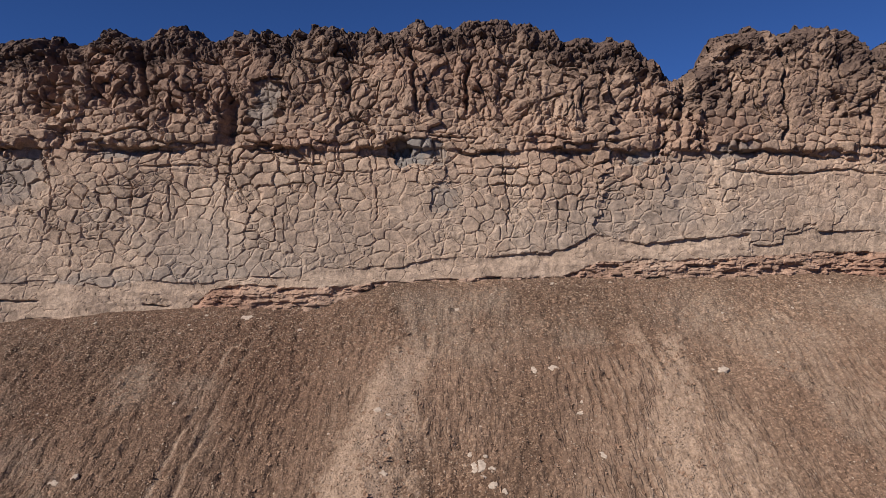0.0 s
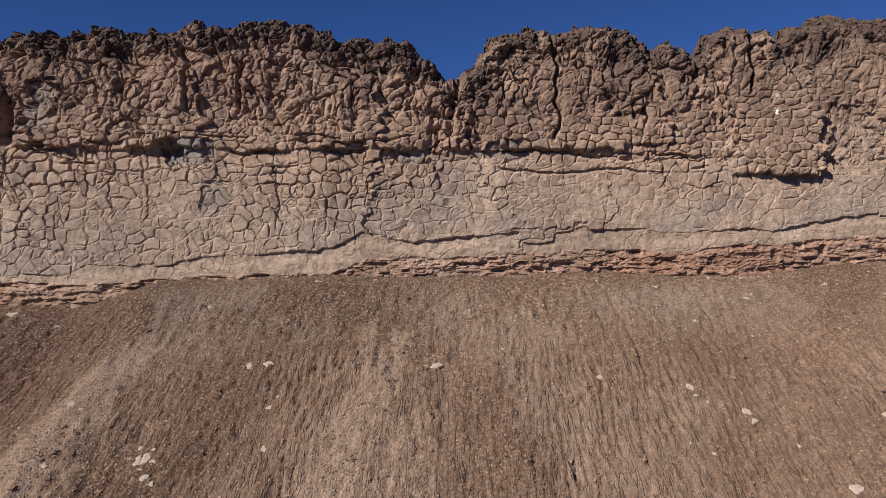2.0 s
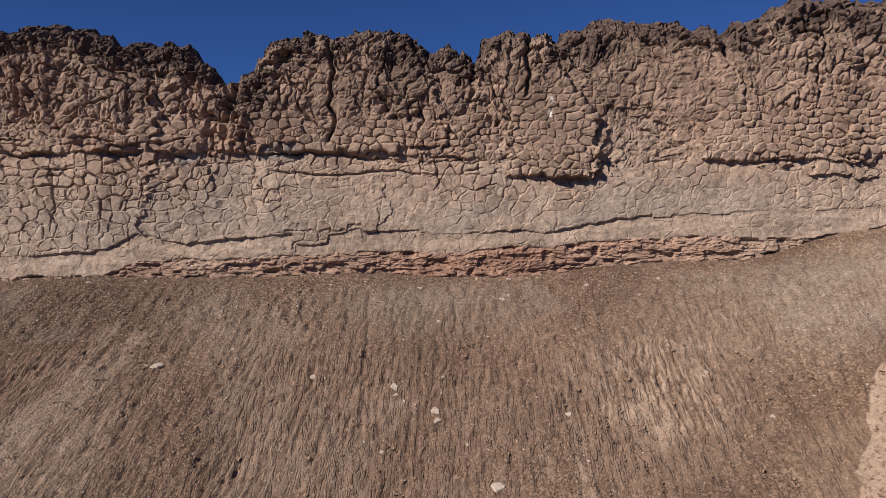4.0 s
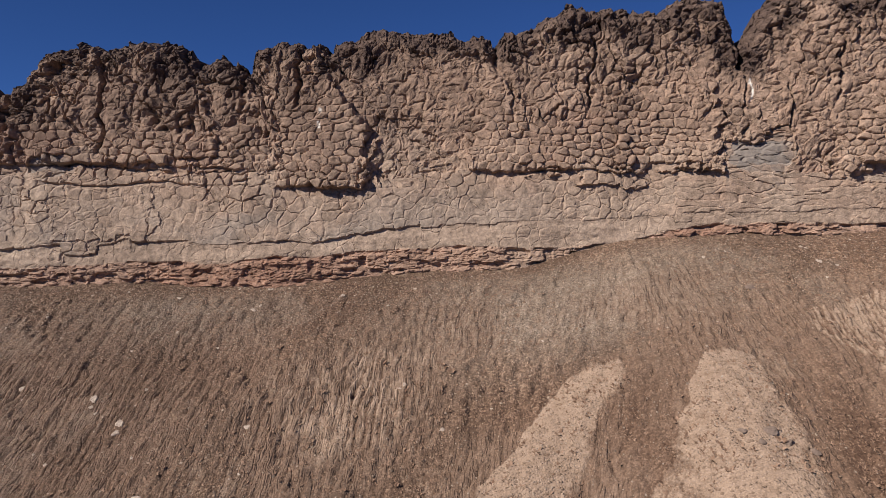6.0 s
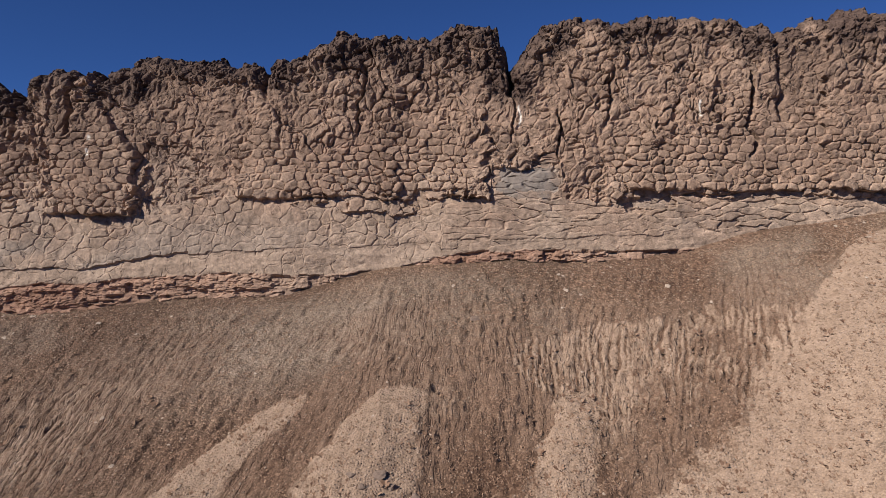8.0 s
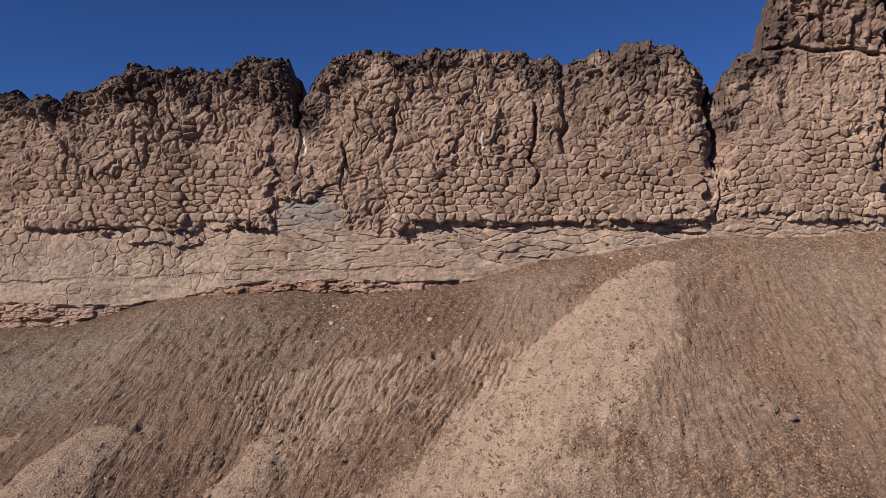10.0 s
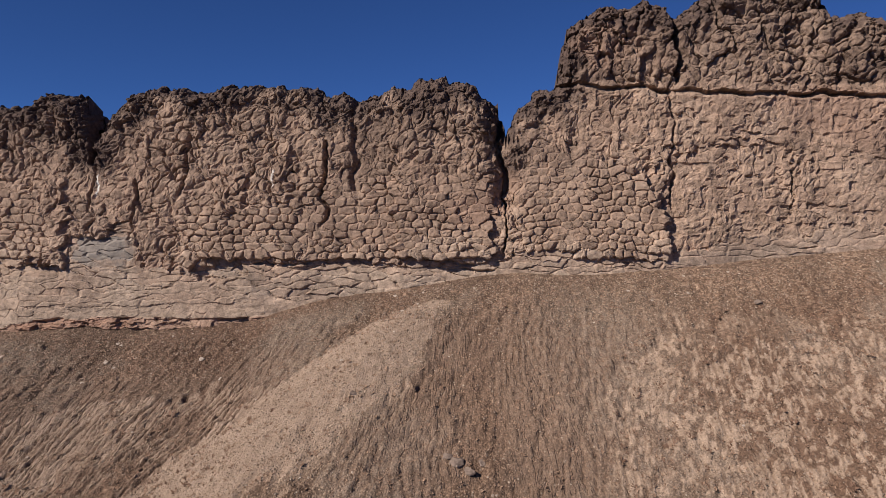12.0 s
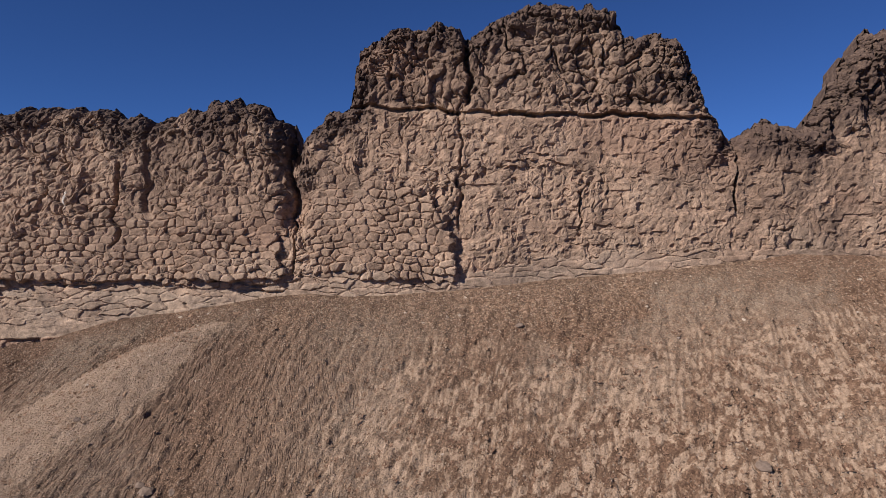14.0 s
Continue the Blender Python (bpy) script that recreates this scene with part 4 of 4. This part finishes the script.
top_low = np.minimum.reduce([np.interp(gx + k, xs, top) for k in np.linspace(-2.6, 2.6, 15)])[:, None] - 0.35
behind = -down - 0.05 * (top_low - 20)
plateau = np.minimum(top_low - 0.30 * np.clip(behind - 2, 0, 200), 60 - 6 * np.clip(behind - 4, 0, 6))
plateau = np.maximum(plateau, 20 + 2 * fbm(QX * 0.004, QY * 0.004, 171, 3))
plateau = plateau + 0.15 * fbm(QX * 0.6, QY * 0.6, 172, 2)
QZ = slope + (plateau - slope) * smooth(2.1, 2.4, behind)
# rilled and gully carry the grooves' painted shade and growth to the soil
ground_mesh = mesh_of("ground", np.stack((QX, QY, QZ), -1).reshape(-1, 3), (lambda i: np.stack((i[:-1, :-1], i[1:, :-1], i[1:, 1:], i[:-1, 1:]), -1).reshape(-1, 4))(np.arange(QX.size).reshape(QX.shape)),
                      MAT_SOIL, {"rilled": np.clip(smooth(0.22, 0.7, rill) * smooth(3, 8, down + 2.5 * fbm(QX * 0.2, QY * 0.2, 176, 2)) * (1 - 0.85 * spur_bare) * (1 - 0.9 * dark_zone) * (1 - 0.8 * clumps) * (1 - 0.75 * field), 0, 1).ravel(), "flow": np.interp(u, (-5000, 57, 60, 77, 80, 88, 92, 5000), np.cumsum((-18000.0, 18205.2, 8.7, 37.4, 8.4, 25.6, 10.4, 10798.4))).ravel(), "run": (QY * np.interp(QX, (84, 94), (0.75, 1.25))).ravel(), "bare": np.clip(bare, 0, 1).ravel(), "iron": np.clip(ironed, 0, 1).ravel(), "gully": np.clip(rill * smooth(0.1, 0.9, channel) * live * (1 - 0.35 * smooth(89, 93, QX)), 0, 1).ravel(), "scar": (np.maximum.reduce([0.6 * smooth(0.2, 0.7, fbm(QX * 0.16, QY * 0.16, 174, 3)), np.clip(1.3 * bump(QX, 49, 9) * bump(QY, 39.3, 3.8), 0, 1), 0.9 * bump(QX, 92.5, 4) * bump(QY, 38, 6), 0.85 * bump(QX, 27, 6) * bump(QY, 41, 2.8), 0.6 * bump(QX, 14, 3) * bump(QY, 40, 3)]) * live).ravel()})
ground = tagged(new("ground", ground_mesh), "dry brown talus slope with rills, bare tan spurs and scree", "slope", kind="structure")


def sheet_at(field, x, y):
    """The value of a field of the ground sheet at places."""
    i = np.clip(np.searchsorted(gx, x) - 1, 0, len(gx) - 2)
    j = np.clip(np.searchsorted(gy, y) - 1, 0, len(gy) - 2)
    a, b = (x - gx[i]) / (gx[i + 1] - gx[i]), (y - gy[j]) / (gy[j + 1] - gy[j])
    return (field[i, j] * (1 - a) + field[i + 1, j] * a) * (1 - b) + (field[i, j + 1] * (1 - a) + field[i + 1, j + 1] * a) * b


# ---- stones and tufts ----
def stone_mesh(name, material, seed, flat=0.6, cuts=2):
    """A broken stone about 1 across, standing on z = 0."""
    rs = random.Random(seed)
    bm = bmesh.new()
    bmesh.ops.create_icosphere(bm, subdivisions=cuts, radius=0.5)
    planes = [(Vector((rs.gauss(0, 1), rs.gauss(0, 1), rs.gauss(0, 1))).normalized(), rs.uniform(0.2, 0.4)) for _ in range(8)]
    for v in bm.verts:
        for nrm, d in planes:
            over = v.co.dot(nrm) - d
            if over > 0:
                v.co -= nrm * over
        v.co += v.co.normalized() * 0.22 * noise.noise(v.co * 5 + Vector((seed * 3.1, 0, 0))) + Vector((rs.uniform(-1, 1), rs.uniform(-1, 1), rs.uniform(-1, 1))) * 0.02
        v.co.z *= flat
    low = min(v.co.z for v in bm.verts)
    for v in bm.verts:
        v.co.z -= low * 0.7
    me = bpy.data.meshes.new(name)
    bm.to_mesh(me)
    bm.free()
    me.materials.append(material)
    return me


def lay(name, me, x, y, size, turn, label, category, group=""):
    z = float(sheet_at(QZ, np.array([x]), np.array([y]))[0])
    ob = new(name, me)
    fall = math.degrees(math.atan(0.48))
    ob.matrix_world = pose(x, y, z - 0.06 * size, fall, 0, 0) @ pose(0, 0, 0, 0, 0, turn) @ Matrix.Diagonal((size, size, size, 1))
    return tagged(ob, label, category, group)


def slab_mesh(name, material, seed):
    """A thin broken slab about 1 across, with a jagged outline and a chipped upper edge."""
    rs = random.Random(seed)
    n = 11
    turn = [(k + rs.uniform(-0.3, 0.3)) * 2 * math.pi / n for k in range(n)]
    far = [rs.uniform(0.28, 0.55) for _ in range(n)]
    bm = bmesh.new()
    rings = []
    for z, grow in ((-0.05, 1.04), (0.07, 1.0), (0.12, 0.86)):
        rings.append([bm.verts.new((math.cos(a) * r * grow, math.sin(a) * r * grow * 0.7, z + (rs.uniform(-0.02, 0.02) if z > 0 else 0))) for a, r in zip(turn, far)])
    for low, high in zip(rings, rings[1:]):
        for k in range(n):
            bm.faces.new((low[k], low[(k + 1) % n], high[(k + 1) % n], high[k]))
    peak = bm.verts.new((0, 0, 0.14))
    for k in range(n):
        bm.faces.new((rings[-1][k], rings[-1][(k + 1) % n], peak))
    me = bpy.data.meshes.new(name)
    bm.to_mesh(me)
    bm.free()
    me.materials.append(material)
    return me


PALE = [slab_mesh("pale_stone", MAT_PALE_STONE, k) if k % 2 else stone_mesh("pale_stone", MAT_PALE_STONE, k, 0.4) for k in range(8)]
DARK = [stone_mesh("dark_stone", MAT_DARK_STONE, 20 + k, 0.5) for k in range(4)]
rs = random.Random(5)
for x, y, size, kind in ((1.5, 30.0, 1.15, 0), (2.0, 28.9, 0.6, 0), (1.15, 30.6, 0.4, 1), (2.0, 29.7, 0.35, 2), (2.4, 28.5, 0.4, 1), (1.6, 29.3, 0.3, 0), (1.75, 30.4, 0.3, 1), (-11.2, 42.0, 0.8, 1), (-16.4, 31.0, 0.55, 0), (-15.6, 31.1, 0.5, 1), (-2.4, 29.5, 0.45, 2),
                         (-2.9, 32.7, 0.5, 0), (5.3, 35.5, 0.65, 0), (4.4, 35.5, 0.6, 1), (13.5, 35.5, 0.7, 0), (12.9, 35.4, 0.4, 1), (6.1, 32.5, 0.4, 1), (6.3, 33.3, 0.35, 0), (6.5, 29.9, 0.45, 2), (0.8, 40.6, 0.4, 1), (25.4, 34.2, 0.6, 0), (25.5, 33.7, 0.3, 1),
                         (27.4, 32.6, 0.6, 2), (27.5, 32.0, 0.45, 0), (30.0, 28.4, 0.8, 0), (21.4, 35.1, 0.55, 1), (25.2, 30.4, 0.3, 1), (31.0, 41.6, 0.42, 1), (27.4, 39.5, 0.35, 0), (40.3, 34.7, 0.32, 1), (33.4, 32.3, 0.45, 0), (57.2, 42.6, 0.4, 1), (63.7, 42.3, 0.45, 2), (69.5, 42.2, 0.5, 1)):
    lay("pale_stone", PALE[(2 * (kind + int(abs(x))) + 1) % 8], x, y, size, rs.uniform(0, 360), "pale broken tuff slab lying on the brown slope", "stone", "pale stones on the slope")
for x, y, size in ((54.7, 27.3, 0.55), (55.2, 26.9, 0.45), (56.1, 26.8, 0.45), (53.6, 27.2, 0.35), (54.1, 26.6, 0.3), (84.8, 31.6, 0.8), (85.3, 31.1, 0.55), (84.3, 31.9, 0.5), (85.8, 31.7, 0.4), (101.5, 42.3, 0.5), (79.6, 35.2, 0.45), (58.4, 38.9, 0.6), (110.9, 31.0, 0.7), (8.6, 29.3, 0.35)):
    lay("dark_stone", DARK[int(abs(x)) % 4], x, y, size, rs.uniform(0, 360), "dark brown boulder half sunk in the slope", "boulder", "dark boulders on the slope")
for k in range(170):
    x = rs.uniform(-28, 126)
    d = 0.6 + 15 * rs.random() ** 2.2
    lay("pale_stone", PALE[k % 8], x, float(face_y(x)) - d, 0.12 + 0.2 * rs.random() ** 2, rs.uniform(0, 360), "small pale angular stone on the brown slope", "stone", "pale stones on the slope")


def scatter(name, shapes, count, seed, chance, size, material, label, category, sink=0.03):
    """Many small pieces on the slope, in one mesh."""
    r = np.random.RandomState(seed)
    x, d = r.uniform(-30, 128, count * 4), r.uniform(0.2, 20, count * 4)
    y = face_y(x) - d
    ok = (r.rand(count * 4) < chance(x, y, d)) & (y > 22.5)
    x, y = x[ok][:count], y[ok][:count]
    z = sheet_at(QZ, x, y)
    n = len(x)
    s = r.uniform(size[0], size[1], n) * (0.6 + 0.8 * r.rand(n) ** 3)
    a = r.uniform(0, 2 * math.pi, n)
    pick = r.randint(0, len(shapes), n)
    verts, faces, base = [], [], 0
    for k, (v, f) in enumerate(shapes):
        m = pick == k
        c, si = np.cos(a[m])[:, None], np.sin(a[m])[:, None]
        p = v[None] * s[m][:, None, None]
        w = np.stack((p[..., 0] * c - p[..., 1] * si, p[..., 0] * si + p[..., 1] * c, p[..., 2]), -1)
        w[..., 2] += 0.48 * w[..., 1]
        w += np.stack((x[m], y[m], z[m] - sink * s[m]), -1)[:, None, :]
        cnt = w.shape[0]
        verts.append(w.reshape(-1, 3))
        faces.append((f[None] + (np.arange(cnt) * len(v))[:, None, None]).reshape(-1, 3) + base)
        base += cnt * len(v)
    me = mesh_of(name, np.concatenate(verts), np.concatenate(faces), material, sides=3, smoothed=False)
    return tagged(new(name, me), label, category, kind="stuff")


def pebble(seed):
    r = np.random.RandomState(seed)
    v = np.array([(1, 0, 0.2), (0.2, 0.9, 0.15), (-0.9, 0.3, 0.2), (-0.3, -0.9, 0.1), (0.1, 0.1, 0.75), (0.5, -0.5, 0.55)]) * 0.5 + r.uniform(-0.1, 0.1, (6, 3))
    f = np.array([(0, 1, 4), (1, 2, 4), (2, 3, 4), (3, 5, 4), (5, 0, 4), (3, 0, 5)])
    return v, f


def tuft(seed, blades=5):
    """A low dry bush of narrow leaves."""
    r = np.random.RandomState(seed)
    v, f = [], []
    for k in range(blades):
        a = k * 2.4 + r.uniform(-0.5, 0.5)
        lean, tall, w = r.uniform(0.3, 0.7), r.uniform(0.16, 0.38), r.uniform(0.14, 0.24)
        d, s = np.array((math.cos(a), math.sin(a), 0)), np.array((-math.sin(a), math.cos(a), 0))
        root = d * 0.12
        v += [root - s * w, root + s * w, d * lean + s * w * 0.8 + np.array((0, 0, tall * 0.65)), d * (lean + 0.12) - s * w * 0.3 + np.array((0, 0, tall))]
        f += [(4 * k, 4 * k + 1, 4 * k + 2), (4 * k, 4 * k + 2, 4 * k + 3)]
    return np.array(v), np.array(f)


def on_cover(x, y, d):
    b = sheet_at(bare, x, y)
    return np.clip((0.95 - 0.8 * b) * (0.25 + 0.75 * smooth(-0.3, 0.5, fbm(x * 0.25, y * 0.12, 180, 3))), 0, 1)


def on_bare(x, y, d):
    return np.clip(sheet_at(bare, x, y) * 1.2 - 0.15 + 0.5 * smooth(90, 96, x) * smooth(3, 6, d), 0, 1) * (0.3 + 0.7 * smooth(-0.2, 0.4, fbm(x * 0.5, y * 0.5, 182, 3)))


def in_field(x, y, d):
    return np.clip(0.8 * sheet_at(field, x, y) * (0.35 + 0.65 * smooth(-0.2, 0.4, fbm(x * 0.4, y * 0.4, 190, 3))) + 0.25 * sheet_at(fan, x, y), 0, 1)


def near_foot(x, y, d):
    return np.clip(0.2 + 0.8 * smooth(9, 1, d), 0, 1)


scatter("dry_tufts", [tuft(k) for k in range(6)], 32000, 31, on_cover, (0.08, 0.19), MAT_TUFT, "low dry brown tufts scattered over the slope", "dry grass")
scatter("dry_tufts", [tuft(k, 6) for k in range(10, 14)], 5500, 35, on_bare, (0.15, 0.32), MAT_TUFT, "small dark dry bushes dotting the bare tan spurs", "dry grass")
scatter("dry_bushes", [tuft(k, 8) for k in range(20, 26)], 5000, 37, in_field, (0.15, 0.3), MAT_BUSH, "dark reddish-brown dry bushes between pads of bare soil", "dry grass")
scatter("scree", [pebble(k) for k in range(8)], 52000, 33, near_foot, (0.05, 0.12), MAT_GRAVEL, "small angular scree on the slope", "scree")
